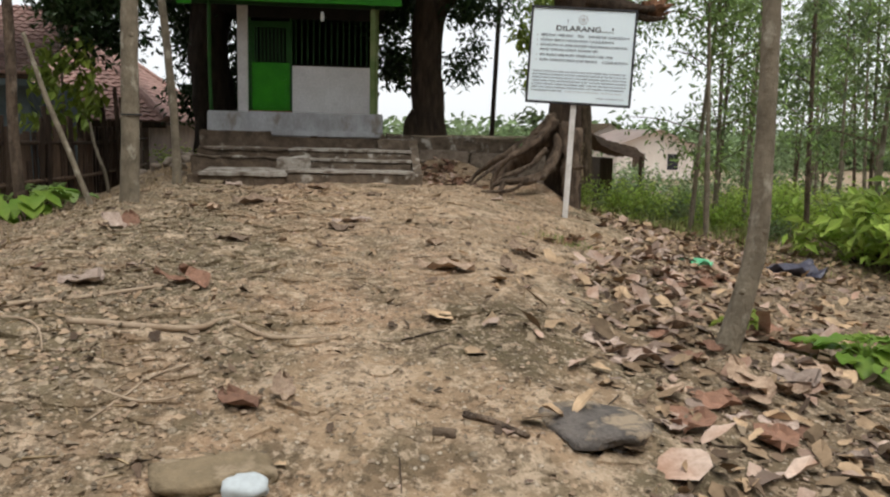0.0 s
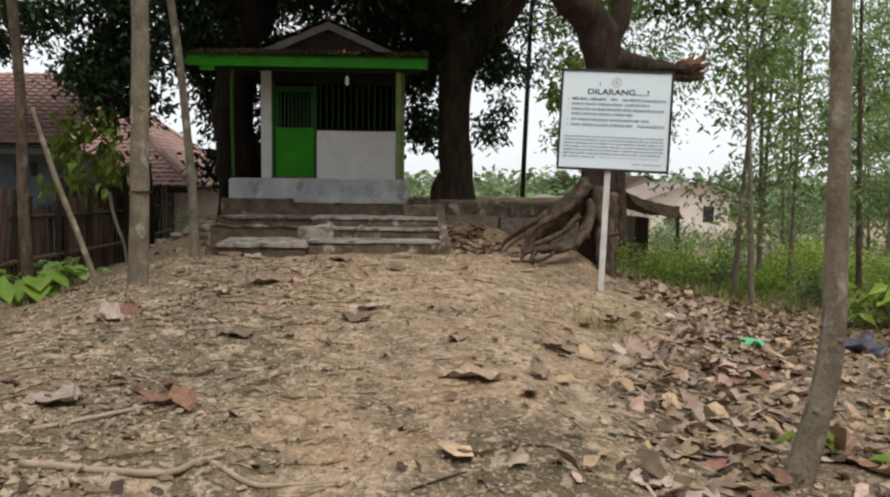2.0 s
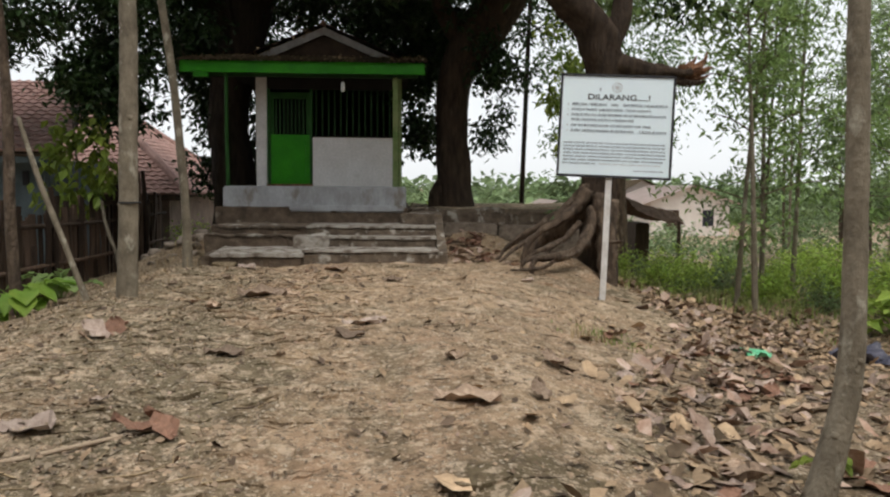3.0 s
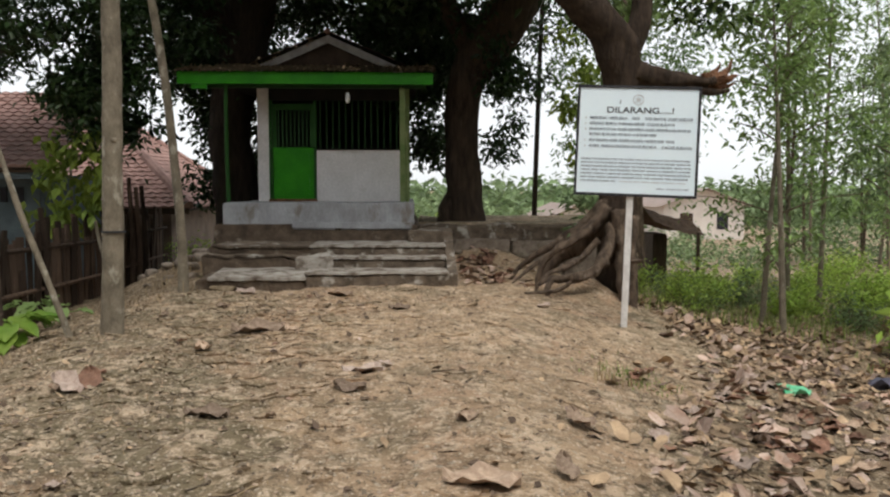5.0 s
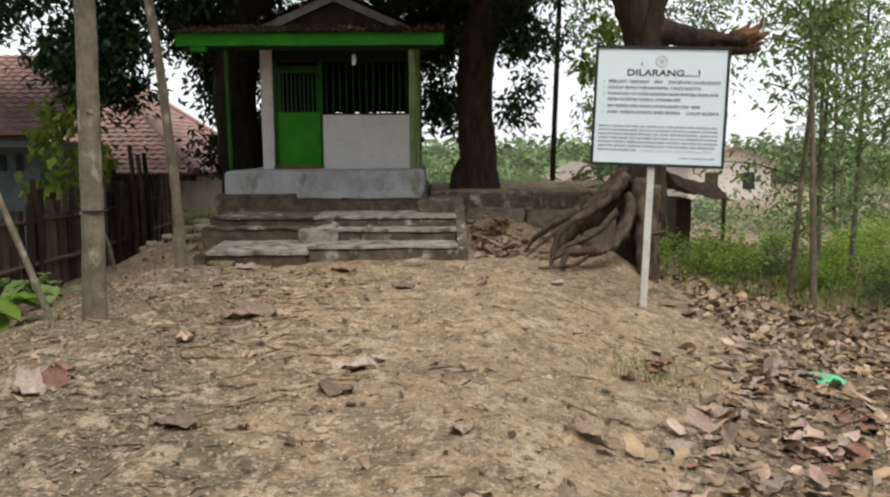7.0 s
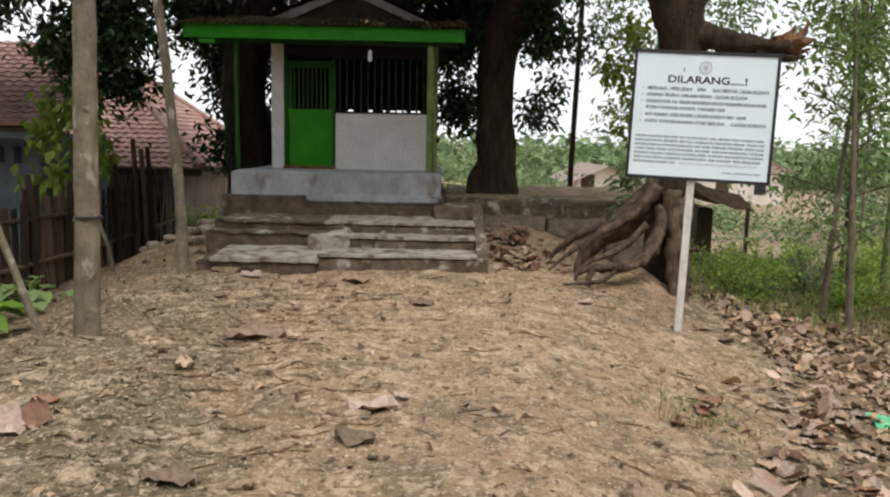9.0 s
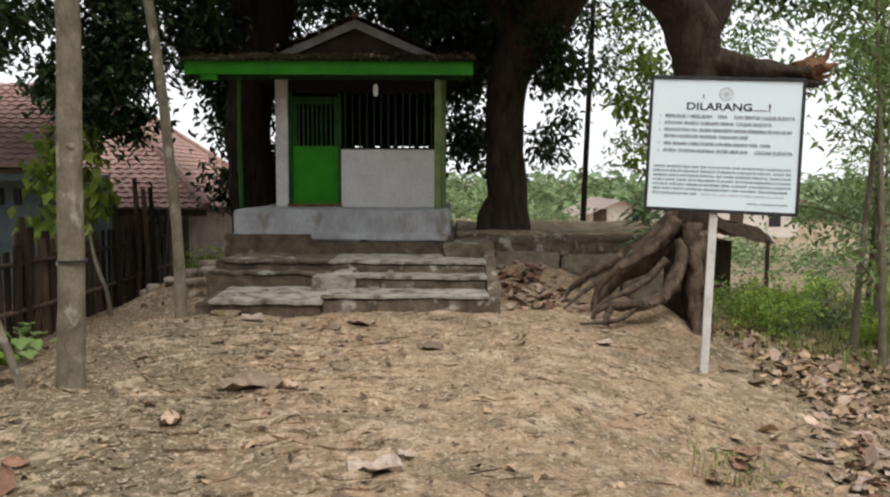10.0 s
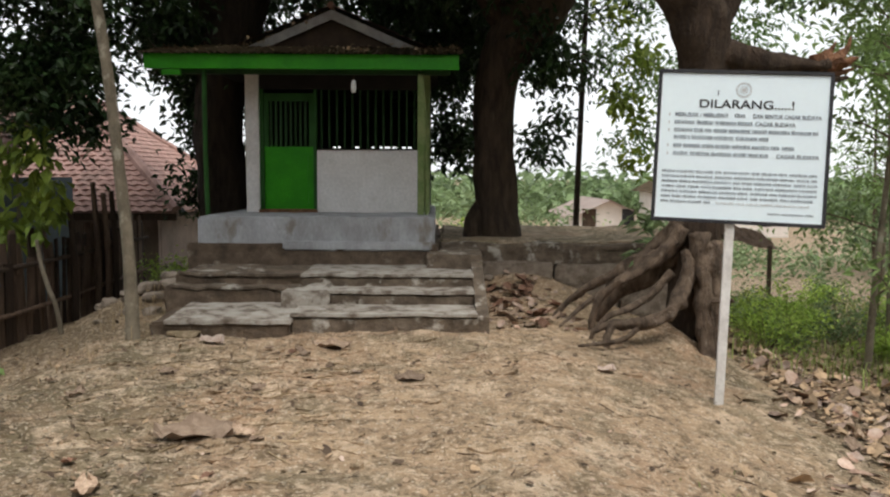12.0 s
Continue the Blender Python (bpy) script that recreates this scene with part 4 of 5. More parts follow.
prop = tagged(part("leaning_pole", limb([(-2.96, 8.15, 0.72), (-3.2, 8.2, 1.35), (-3.42, 8.25, 1.9), (-3.62, 8.3, 2.5)], [0.03, 0.028, 0.027, 0.02], 10, 0.15, 6), M_BARK_L, None, "", True), "bleached bare pole leaning over the mound edge", "pole")
prop2 = tagged(part("leaning_pole", limb([(-4.05, 12.2, 0.4), (-4.12, 12.2, 0.9), (-4.25, 12.2, 1.3), (-4.3, 12.2, 1.65)], [0.028, 0.026, 0.024, 0.02], 10, 0.2, 6), M_BARK_L, None, "", True), "short crooked pole propped against the bamboo fence", "pole")

# teak sprig with big hanging leaves by the fence
teak = thing("teak_sapling", "young tree with large drooping yellow-green leaves", "plant")
part("stem", limb([(-5.05, 13.4, 0.2), (-5.1, 13.4, 1.4), (-5.1, 13.4, 2.3), (-5.15, 13.4, 3.0)], [0.03, 0.025, 0.018, 0.006], 8, 0.15, 5), M_BARK_L, teak)
foliage("crown", rng, blob_centers(rng, 26, (-5.45, 12.7, 1.6), (-4.5, 13.4, 2.75)), (0.1, 0.08, 0.12), 400, 0.2, M_LEAF_Y, teak, 0.9, 0.55)
teak2 = thing("teak_sapling", "young tree with a few broad green leaves", "plant")
part("stem", limb([(-3.6, 7.1, 0.4), (-3.6, 7.08, 1.5), (-3.5, 7.05, 2.6)], [0.018, 0.014, 0.006], 8, 0.15, 5), M_BARK_L, teak2)
foliage("crown", rng, blob_centers(rng, 4, (-3.7, 6.9, 2.5), (-3.3, 7.2, 2.7)), (0.1, 0.1, 0.05), 9, 0.3, M_LEAF_B, teak2, 0.1, 0.5)


def broad_plant(label, at, n, size, spread, tall, seed, material):
    """A low plant of broad ribbed leaves on arching stalks."""
    r = random.Random(seed)
    t = thing("broadleaf_plant", label, "plant", at=at)
    for k in range(n):
        a = r.uniform(0, 6.28)
        d = Vector((math.cos(a), math.sin(a), 0))
        out, up = r.uniform(0.25, 1) * spread, r.uniform(0.45, 1.0) * tall
        base, tip = d * 0.03, d * out + Vector((0, 0, up))
        part("stalk", limb([base, d * out * 0.4 + Vector((0, 0, up * 0.75)), tip], [0.008, 0.006, 0.004], 5, 0, 3, 3), material, t)
        L, W = size * r.uniform(0.7, 1.2), size * r.uniform(0.3, 0.42)
        side = Vector((-d.y, d.x, 0))
        drop = r.uniform(0.1, 0.6)
        bm = bmesh.new()
        grid = []
        for i in range(7):
            u = i / 6
            w = W * math.sin(math.pi * min(1, 0.12 + u * 0.88)) ** 0.8
            mid_p = tip + d * L * u + Vector((0, 0, -drop * L * u * u))
            grid.append([bm.verts.new(mid_p + side * w * v + Vector((0, 0, 0.25 * W * abs(v) + 0.012 * math.sin(i * 2.4 + v * 3)))) for v in (-1, -0.5, 0, 0.5, 1)])
        for g, h2 in zip(grid, grid[1:]):
            for j in range(4):
                bm.faces.new((g[j], g[j + 1], h2[j + 1], h2[j]))
        part("leaf", bm, material, t, "", True)
    return t


broad_plant("low plant with broad bright green leaves near the fence", (-3.75, 8.5, height(-3.75, 8.5)), 16, 0.3, 0.28, 0.35, 1, M_LEAF_B)
broad_plant("low plant with broad bright green leaves near the fence", (-4.15, 8.3, height(-4.15, 8.3)), 14, 0.3, 0.25, 0.4, 2, M_LEAF_B)
broad_plant("low dark green plant under the bamboo fence", (-3.95, 9.9, height(-3.95, 9.9)), 18, 0.2, 0.35, 0.3, 3, M_LEAF_L)
broad_plant("bright green seedling among fallen leaves", (2.62, 4.15, height(2.62, 4.15)), 20, 0.2, 0.2, 0.2, 4, M_LEAF_B)
broad_plant("bright green seedling among fallen leaves", (2.9, 4.35, height(2.9, 4.35)), 14, 0.2, 0.18, 0.2, 5, M_LEAF_B)
broad_plant("tiny yellow-green sprout at the foot of a leaning tree", (1.93, 4.3, height(1.93, 4.3)), 6, 0.1, 0.08, 0.18, 6, M_LEAF_Y)

# ---- bamboo fence ----
fence = thing("bamboo_fence", "old dark split-bamboo fence with uneven broken tops", "fence")
rf = random.Random(8)
slats = []
for k in range(3):
    slats.append(box(-0.06, 0.06, -0.012, 0.012, 0, 1, 0.004, worn=0.006, cuts=2))
    me = bpy.data.meshes.new("slat")
    slats[k].to_mesh(me)
    me.materials.append(M_BAMBOO)
    slats[k] = me
y = 7.6
while y < 16.5:
    ob = new("slat", slats[rf.randrange(3)])
    ob.parent = fence
    x = -4.62 - 0.02 * (y - 12) + rf.uniform(-0.03, 0.03)
    z0 = base_height(x, y) - 0.15
    top = 1.6 + rf.uniform(-0.2, 0.16) - 0.3 * (rf.random() < 0.12)
    ob.matrix_basis = pose(x, y, z0, rf.uniform(-4, 4), rf.uniform(-3, 3), 90 + rf.uniform(-14, 14)) @ Matrix.Diagonal((1, 1, top - z0, 1))
    y += rf.uniform(0.07, 0.105)
for z in (0.85, 1.35):
    part("rail", limb([(-4.5, 7.6, z), (-4.55, 10, z + 0.03), (-4.58, 13, z - 0.02), (-4.66, 16.5, z)], [0.03, 0.03, 0.028, 0.028], 8, 0.15, 4), M_BAMBOO, fence)
for yy, top in ((14.3, 2.25), (14.62, 2.1), (14.9, 2.12), (13.6, 1.95), (11.2, 1.85)):
    part("post", limb([(-4.56, yy, 0.3), (-4.54, yy + 0.02, 1.2), (-4.57, yy, top)], [0.045, 0.042, 0.035], 8, 0.2, 5), M_BAMBOO, fence)

# ---- houses ----
home = thing("village_house", "low plastered village house with hipped clay-tile roof", "house")
for a in ((-13, -5.0, 18.0, 18.15), (-13, -5.0, 23.0, 23.15), (-13, -12.85, 18.15, 23), (-5.15, -5.0, 18.15, 23)):
    part("wall", box(*a, -0.6, 1.8, 0.01), M_WALLH, home, "stained grey plaster wall")
E0, E1, E2, E3 = (-13.5, 17.5, 1.68), (-4.5, 17.5, 1.68), (-4.5, 23.6, 1.68), (-13.5, 23.6, 1.68)
R0, R1 = (-10.6, 20.5, 4.0), (-7.4, 20.5, 4.0)
for k, q in enumerate(((E0, E1, R1, R0), (E1, E2, R1, R1), (E2, E3, R0, R1), (E3, E0, R0, R0))):
    ob = tile_field("roof_tiles", *q, 26, 46 if k % 2 == 0 else 30, M_TILE2, home, 0.03, 0.035)
bm = bmesh.new()
vs = [bm.verts.new(Vector(p) - Vector((0, 0, 0.06))) for p in (E0, E1, E2, E3, R0, R1)]
for q in ((0, 1, 5, 4), (1, 2, 5), (2, 3, 4, 5), (3, 0, 4)):
    bm.faces.new([vs[i] for i in q])
part("roof_deck", bm, M_DARKWOOD, home)
part("eave_board", box(-13.5, -4.5, 17.48, 17.52, 1.56, 1.68, 0.004), M_DARKWOOD, home)
for p, q in ((R1, E1), (R0, R1), (R1, E2)):
    part("ridge_tiles", limb([Vector(p) + Vector((0, 0, 0.05)), (Vector(p) + Vector(q)) / 2 + Vector((0, 0, 0.05)), Vector(q) + Vector((0, 0, 0.05))], [0.1, 0.1, 0.1], 8, 0.1), M_TILE2, home)

annex = thing("village_house", "pale blue house annex with clay-tile roof and blue eaves board", "house")
part("wall", box(-12, -6.0, 14.4, 14.55, -0.6, 2.3, 0.01), M_WALLB, annex, "pale blue plaster wall with the eave shade coloured in")
part("wall", box(-6.15, -6.0, 14.55, 16.9, -0.6, 2.3, 0.01), M_WALLB, annex)
for x in (-6.62, -6.36, -7.6, -7.3):
    part("vent_opening", box(x, x + 0.1, 14.37, 14.41, 1.86, 2.1, 0.0), M_GLASSY, annex, "narrow dark vent opening")
part("eave_board", box(-12, -5.8, 13.96, 14.0, 2.22, 2.38, 0.004), M_WALLB, annex, "pale blue eaves board")
tile_field("roof_tiles", (-12, 13.9, 2.4), (-5.7, 13.9, 2.4), (-5.7, 17.2, 3.9), (-12, 17.2, 3.9), 18, 34, M_TILE2, annex, 0.03, 0.035)
part("roof_deck", box(-12, -5.75, -0.02, 3.6, -0.05, -0.01, 0, m=pose(0, 13.92, 2.38, 24.5)), M_DARKWOOD, annex)


def gable_house(label, x0, x1, y0, y1, zb, ze, za, wall, roof):
    h2 = thing("village_house", label, "house", group="houses beyond the field")
    xm = (x0 + x1) / 2
    bm = bmesh.new()
    q = [(x0, zb), (x1, zb), (x1, ze), (xm, za), (x0, ze)]
    fa, fb = [bm.verts.new((x, y0, z)) for x, z in q], [bm.verts.new((x, y1, z)) for x, z in q]
    bm.faces.new(fa)
    bm.faces.new(fb[::-1])
    for k in range(5):
        bm.faces.new((fa[k], fb[k], fb[(k + 1) % 5], fa[(k + 1) % 5]))
    bmesh.ops.recalc_face_normals(bm, faces=bm.faces)
    part("wall", bm, wall, h2)
    for sg in (-1, 1):
        ex = xm + sg * ((x1 - x0) / 2 + 0.6)
        ez = ze - 0.6 * (za - ze) / ((x1 - x0) / 2)
        bm = bmesh.new()
        vs = [bm.verts.new(c) for c in ((ex, y0 - 0.6, ez + 0.05), (ex, y1 + 0.6, ez + 0.05), (xm, y1 + 0.6, za + 0.08), (xm, y0 - 0.6, za + 0.08))]
        bm.faces.new(vs)
        bmesh.ops.solidify(bm, geom=bm.faces[:], thickness=0.1)
        part("roof", bm, roof, h2)
    part("window", box(xm + 0.8, xm + 1.5, y0 - 0.02, y0 + 0.05, zb + 0.9, zb + 1.9), M_GLASSY, h2)
    part("door", box(xm - 1.5, xm - 0.7, y0 - 0.02, y0 + 0.05, zb, zb + 1.9), M_DARKWOOD, h2)
    return h2


gable_house("pale plastered gable house beyond the trees", 15.4, 20.4, 50, 58, -1.4, 1.05, 1.95, M_WALLF, M_ROOFP)
gable_house("greenish roofed gable house far beyond the trees", 16.2, 19.6, 60, 68, -1.4, 1.5, 2.4, M_WALLF, M_MOSSROOF)
gable_house("pale house with pinkish roof beyond the retaining wall", 8.2, 11.6, 50, 58, -1.4, 0.2, 0.95, M_WALLF, M_ROOFP)

shed = thing("shed", "low dark plank shed with sagging roof", "shed")
part("wall", box(5.0, 5.3, 17.9, 18.8, -0.2, 1.12, 0.02), M_DARKWOOD, shed, "dark plank wall")
part("post", box(5.72, 5.78, 17.3, 17.37, -0.2, 1.18, 0.01), M_DARKWOOD, shed)
for y0, z0, y1, z1 in ((17.3, 1.4, 18.2, 1.68), (18.2, 1.68, 19.1, 1.4)):
    bm = bmesh.new()
    gr = []
    for a in range(9):
        u = a / 8
        gr.append([bm.verts.new((4.85 + 1.05 * b / 12 + 0.05 * noise.noise(Vector((u * 3, b, 1))), y0 + (y1 - y0) * u, z0 + (z1 - z0) * u - 0.3 * (b / 12) - 0.1 * math.sin(math.pi * b / 12) * 0.5 + 0.05 * noise.noise(Vector((b * 0.7, u * 3, y0))))) for b in range(13)])
    for a, b in zip(gr, gr[1:]):
        for k in range(12):
            bm.faces.new((a[k], a[k + 1], b[k + 1], b[k]))
    bmesh.ops.solidify(bm, geom=bm.faces[:], thickness=0.04)
    part("roof", bm, M_DARKTH, shed, "dark sagging thatch")

# ---- grove of slender trees ----
def grove_tree(name, seed, hgt, leafmat):
    r = np.random.default_rng(seed)
    t = thing(name, "slender young tree with sparse light green foliage", "tree", group="grove of slender trees")
    bend = r.uniform(-0.35, 0.35, 2)
    pts = [(bend[0] * (z / hgt) ** 2, bend[1] * (z / hgt) ** 2, z) for z in np.linspace(-0.3, hgt, 6)]
    part("trunk", limb(pts, list(np.linspace(0.052, 0.01, 6)), 8, 0.08, 5, 4), M_BARK_L if seed % 2 else M_BARK_R, t, "", True)
    cents = []
    for k in range(15):
        z = r.uniform(0.16, 1.0) * hgt
        a, ln = r.uniform(0, 6.28), r.uniform(0.4, 1.25) * (1.15 - 0.5 * z / hgt)
        p0 = Vector((bend[0] * (z / hgt) ** 2, bend[1] * (z / hgt) ** 2, z))
        p1 = p0 + Vector((math.cos(a) * ln, math.sin(a) * ln, r.uniform(0.1, 0.6)))
        part("twig", limb([p0, (p0 + p1) / 2 + Vector((0, 0, 0.08)), p1], [0.014, 0.01, 0.004], 5, 0, 3, 2), M_BARK_R, t)
        cents += [tuple(p1), tuple((p0 + p1 * 2) / 3), tuple((p0 + p1) / 2)]
    foliage("crown", r, cents, (0.2, 0.2, 0.17), 1300, 0.14, leafmat, t, 0.55, 0.38)
    return t


protos = [grove_tree("grove_tree", 21 + k, 5.2 + 0.9 * k, (M_LEAF_L, M_LEAF_G)[k % 2]) for k in range(5)]
rg = random.Random(4)
spots = []
while len(spots) < 38:
    x, yy = rg.uniform(4.6, 15), rg.uniform(9, 27)
    az = x / (yy - 1.0)
    if az < 0.36 + 0.02 * max(0, 14 - yy) or (0.33 < az < 0.435 and yy > 15 and rg.random() < 0.8) or (x < 5.6 and yy < 11):
        continue
    if all((x - a) ** 2 + (yy - b) ** 2 > 0.6 for a, b in spots):
        spots.append((x, yy))
for k, (x, yy) in enumerate(spots):
    m = pose(x, yy, base_height(x, yy), rg.uniform(-4, 4), rg.uniform(-4, 4), rg.uniform(0, 360))
    if k < 5:
        protos[k].matrix_basis = m
    else:
        copy_thing(protos[k % 5], m)

# middle-distance tree beside the far stem
back_tree = thing("shade_tree", "leafy tree with yellowing tips behind the old tree", "tree")
part("trunk", limb([(4.6, 17.5, 0), (4.5, 17.5, 2), (4.3, 17.3, 4), (4.0, 17.2, 7)], [0.16, 0.13, 0.1, 0.04], 10, 0.1), M_BARK_R, back_tree, "", True)
cb = blob_centers(rng, 44, (2.85, 16.6, 2.6), (5.8, 18.4, 7.0))
foliage("crown", rng, cb, (0.26, 0.26, 0.2), 7000, 0.125, M_LEAF_M, back_tree, 0.6, 0.4)
back_tips = foliage("crown_tip", rng, blob_centers(rng, 9, (2.6, 16.0, 2.6), (3.4, 17.0, 5.4)), (0.14, 0.14, 0.14), 420, 0.17, M_LEAF_Y, back_tree, 0.7, 0.5)
back_tips["kind"] = "stuff"


# ---- shrubs ----
def shrub(name, label, seed, size, n, leaf, material):
    r = np.random.default_rng(seed)
    t = thing(name, label, "shrub", group="undergrowth shrubs")
    cents = []
    for k in range(11):
        a, ln = r.uniform(0, 6.28), r.uniform(0.25, 1) * size
        p1 = Vector((math.cos(a) * ln * 0.8, math.sin(a) * ln * 0.8, r.uniform(0.35, 1.15) * size))
        part("stem", limb([(0, 0, -0.1), tuple(p1 * 0.5 + Vector((0, 0, 0.1 * size))), tuple(p1)], [0.012, 0.009, 0.004], 5, 0, 3, 2), M_BARK_R, t)
        cents += [tuple(p1), tuple(p1 * 0.7)]
    foliage("leaves", r, cents, (0.2 * size, 0.2 * size, 0.16 * size), n, leaf, material, t, 0.35, 0.45)
    return t


sh = [shrub("shrub", "leafy light green undergrowth shrub", 31, 0.8, 900, 0.1, M_LEAF_B2), shrub("shrub", "bright green undergrowth shrub", 32, 0.7, 800, 0.12, M_LEAF_B2), shrub("shrub", "dull green straggling shrub", 33, 1.0, 1000, 0.11, M_LEAF_G)]
big_shrub = shrub("shrub", "dense shrub with large bright green leaves", 34, 0.95, 420, 0.26, M_LEAF_B2)
big_shrub.matrix_basis = pose(6.7, 10.5, base_height(6.7, 10.5) - 0.05)
for x, yy, a in ((7.4, 11.1, 100), (7.7, 9.9, 200), (8.3, 10.6, 40), (7.0, 9.4, 300)):
    copy_thing(big_shrub, pose(x, yy, base_height(x, yy) - 0.05, 0, 0, a))
places = [(4.8, 14.4), (5.5, 15.6), (5.2, 16.6), (4.1, 13.4), (4.45, 13.9), (4.8, 15.6), (5.9, 13.8), (6.5, 14.4), (7.0, 13.6), (6.0, 15.2), (8.0, 13.2), (9.0, 12.6), (7.6, 12.2), (8.6, 13.4), (6.6, 13.0), (9.8, 12.2), (4.2, 16.6), (3.7, 17.4), (5.2, 16.8), (6.0, 16.2), (6.9, 15.6), (7.7, 16.6), (8.4, 15.4), (8.6, 17.6), (9.4, 15.8), (10.2, 16.8), (7.4, 18.8), (9.2, 19), (11.2, 17.4), (10.4, 14.4), (11.2, 15.4), (8.8, 14.2),
          (0.4, 19.5), (1.4, 19.2), (2.6, 20), (3.5, 20.2), (1.9, 21), (0.2, 17.6), (12.4, 14.2), (-4.0, 15.4), (-3.6, 14.6), (12.5, 16.5), (13.0, 19), (0.9, 20.2), (8.0, 20), (10.4, 20), (9.6, 13.4), (10.8, 13.0), (3.5, 14.2), (3.3, 15.3), (7.6, 14.6), (11.8, 12.2), (5.1, 16.1), (5.7, 16.6), (4.7, 15.9), (5.4, 16.9)]
for k, (x, yy) in enumerate(places):
    m = pose(x, yy, base_height(x, yy) - 0.06, 0, 0, rg.uniform(0, 360)) @ Matrix.Scale(rg.uniform(1.15, 1.45) if x < 5 and yy > 18 else rg.uniform(0.7, 0.85) if 3.9 < x < 5.3 and yy < 15 else rg.uniform(0.5, 0.75) if x / (yy - 1) < 0.4 else rg.uniform(0.8, 1.15) if x > 0 else 0.5, 4)
    if k < 3:
        sh[k].matrix_basis = m
    else:
        copy_thing(sh[(0, 1, 1, 0, 2)[k % 5]], m)

# unseen ring of foliage behind the view, added to block low sky light
belt = []
for k in range(340):
    a = rg.uniform(math.pi * 0.98, math.pi * 2.02)
    d = rg.uniform(13, 19)
    belt.append((d * math.cos(a), 3 + d * math.sin(a), rg.uniform(0.2, 10.5)))
ob = foliage("woods", rng, belt, (1.1, 1.1, 0.8), 40000, 0.5, M_LEAF_D, None, 0.3, 0.55)
tagged(ob, "unseen dense foliage added to keep low sky light off the hut", "woods", kind="stuff")

# far woods on the horizon
fw = []
for k in range(420):
    az = rg.uniform(-0.9, 1.0)
    d = rg.uniform(70, 110)
    fw.append((d * az, d, -1.2 + rg.uniform(0.0, 2.9)))
woods = foliage("far_woods", rng, fw, (2.6, 2.6, 0.8), 42000, 1.0, M_LEAF_G, None, 0.3, 0.6)
hd = []
for k in range(150):
    d = rg.uniform(24, 33)
    az = rg.uniform(-0.15, 0.62)
    top = 0.2 if 0.15 < az < 0.25 or 0.27 < az < 0.44 else 1.2
    hd.append((d * az, d, rg.uniform(-0.8, top)))
hedge = foliage("hedge", rng, hd, (0.5, 0.5, 0.3), 15000, 0.2, M_LEAF_G, None, 0.3, 0.45)
tagged(hedge, "tangled pale green bushes beyond the mound", "hedge", kind="stuff")
tagged(woods, "hazy green tree line far beyond the village", "woods", kind="stuff")


# ---- things lying on the ground ----
def stone(label, x, yy, sx, sy, sz, seed, material=M_STONE, sink=0.35, group="", turn=0.0):
    r = random.Random(seed)
    bm = bmesh.new()
    bmesh.ops.create_icosphere(bm, subdivisions=3, radius=1)
    off = Vector((r.uniform(0, 50), r.uniform(0, 50), 0))
    for v in bm.verts:
        k = 1 + 0.5 * noise.noise(v.co * 1.3 + off) + 0.2 * noise.noise(v.co * 3.5 + off)
        c = v.co * k
        c = Vector((max(-0.95, min(0.95, c.x)), max(-0.95, min(0.95, c.y)), max(-0.75, min(0.75, c.z))))
        v.co = Vector((c.x * sx, c.y * sy, c.z * sz))
    ob = part("stone", bm, material, None, "", True)
    ob.matrix_basis = pose(x, yy, height(x, yy) + sz * (0.7 - 2 * sink * 0.7), 0, 0, turn)
    return tagged(ob, label, "stone", group)


stone("dark grey boulder sunk flush in the path", 0.57, 2.6, 0.2, 0.24, 0.06, 1, M_STONE, 0.62, turn=20)
stone("flat brown slab stone sunk in the earth", -0.72, 2.3, 0.2, 0.16, 0.035, 2, M_SLAB, 0.68, turn=15)
stone("small smooth pale bluish stone", -0.6, 2.16, 0.07, 0.06, 0.05, 3, M_PALE, 0.2)
for k, (x, yy, r0) in enumerate(((-3.05, 12.2, 0.13), (-3.2, 12.45, 0.16), (-2.98, 12.6, 0.15), (-3.45, 12.5, 0.12), (-3.7, 12.6, 0.11), (-3.3, 12.0, 0.08), (-3.9, 12.9, 0.1), (-2.95, 11.8, 0.1), (-3.1, 12.9, 0.16), (-3.55, 11.9, 0.06), (0.3, 13.05, 0.1), (0.15, 13.1, 0.09), (0.62, 13.1, 0.08))):
    stone("rough rubble stone beside the platform", x, yy, r0, r0 * 0.8, r0 * 0.6, 10 + k, M_CEM_W, 0.25, "rubble beside the platform", 37 * k)
stone("flat broken stone in front of the steps", -2.32, 10.85, 0.16, 0.1, 0.05, 40, M_SLAB, 0.25)


def on_ground(pts, lift):
    return [(x, yy, height(x, yy) + lift) for x, yy in pts]


def stick(label, pts, r0, r1, seed, material=M_STICK, lift=0.01):
    P = on_ground(pts, lift)
    n = len(P)
    ob = part("stick", limb(P, [r0 + (r1 - r0) * i / (n - 1) for i in range(n)], 8, 0.2, 9, 5), material, None, "", True)
    return tagged(ob, label, "stick")


stick("long bleached fallen branch lying on the earth", [(-1.55, 3.44), (-1.27, 3.4), (-0.99, 3.38), (-0.88, 3.47), (-0.68, 3.31), (-0.53, 3.32), (-0.36, 3.35)], 0.017, 0.008, 1)
stick("thin pale fallen branch on the earth", [(-2.1, 3.5), (-1.91, 3.63), (-1.6, 3.8), (-1.35, 4.0), (-1.15, 4.12)], 0.014, 0.008, 2)
stick("thin crooked twig on the earth", [(-1.9, 3.5), (-1.75, 3.45), (-1.62, 3.3), (-1.55, 3.15)], 0.008, 0.004, 3)
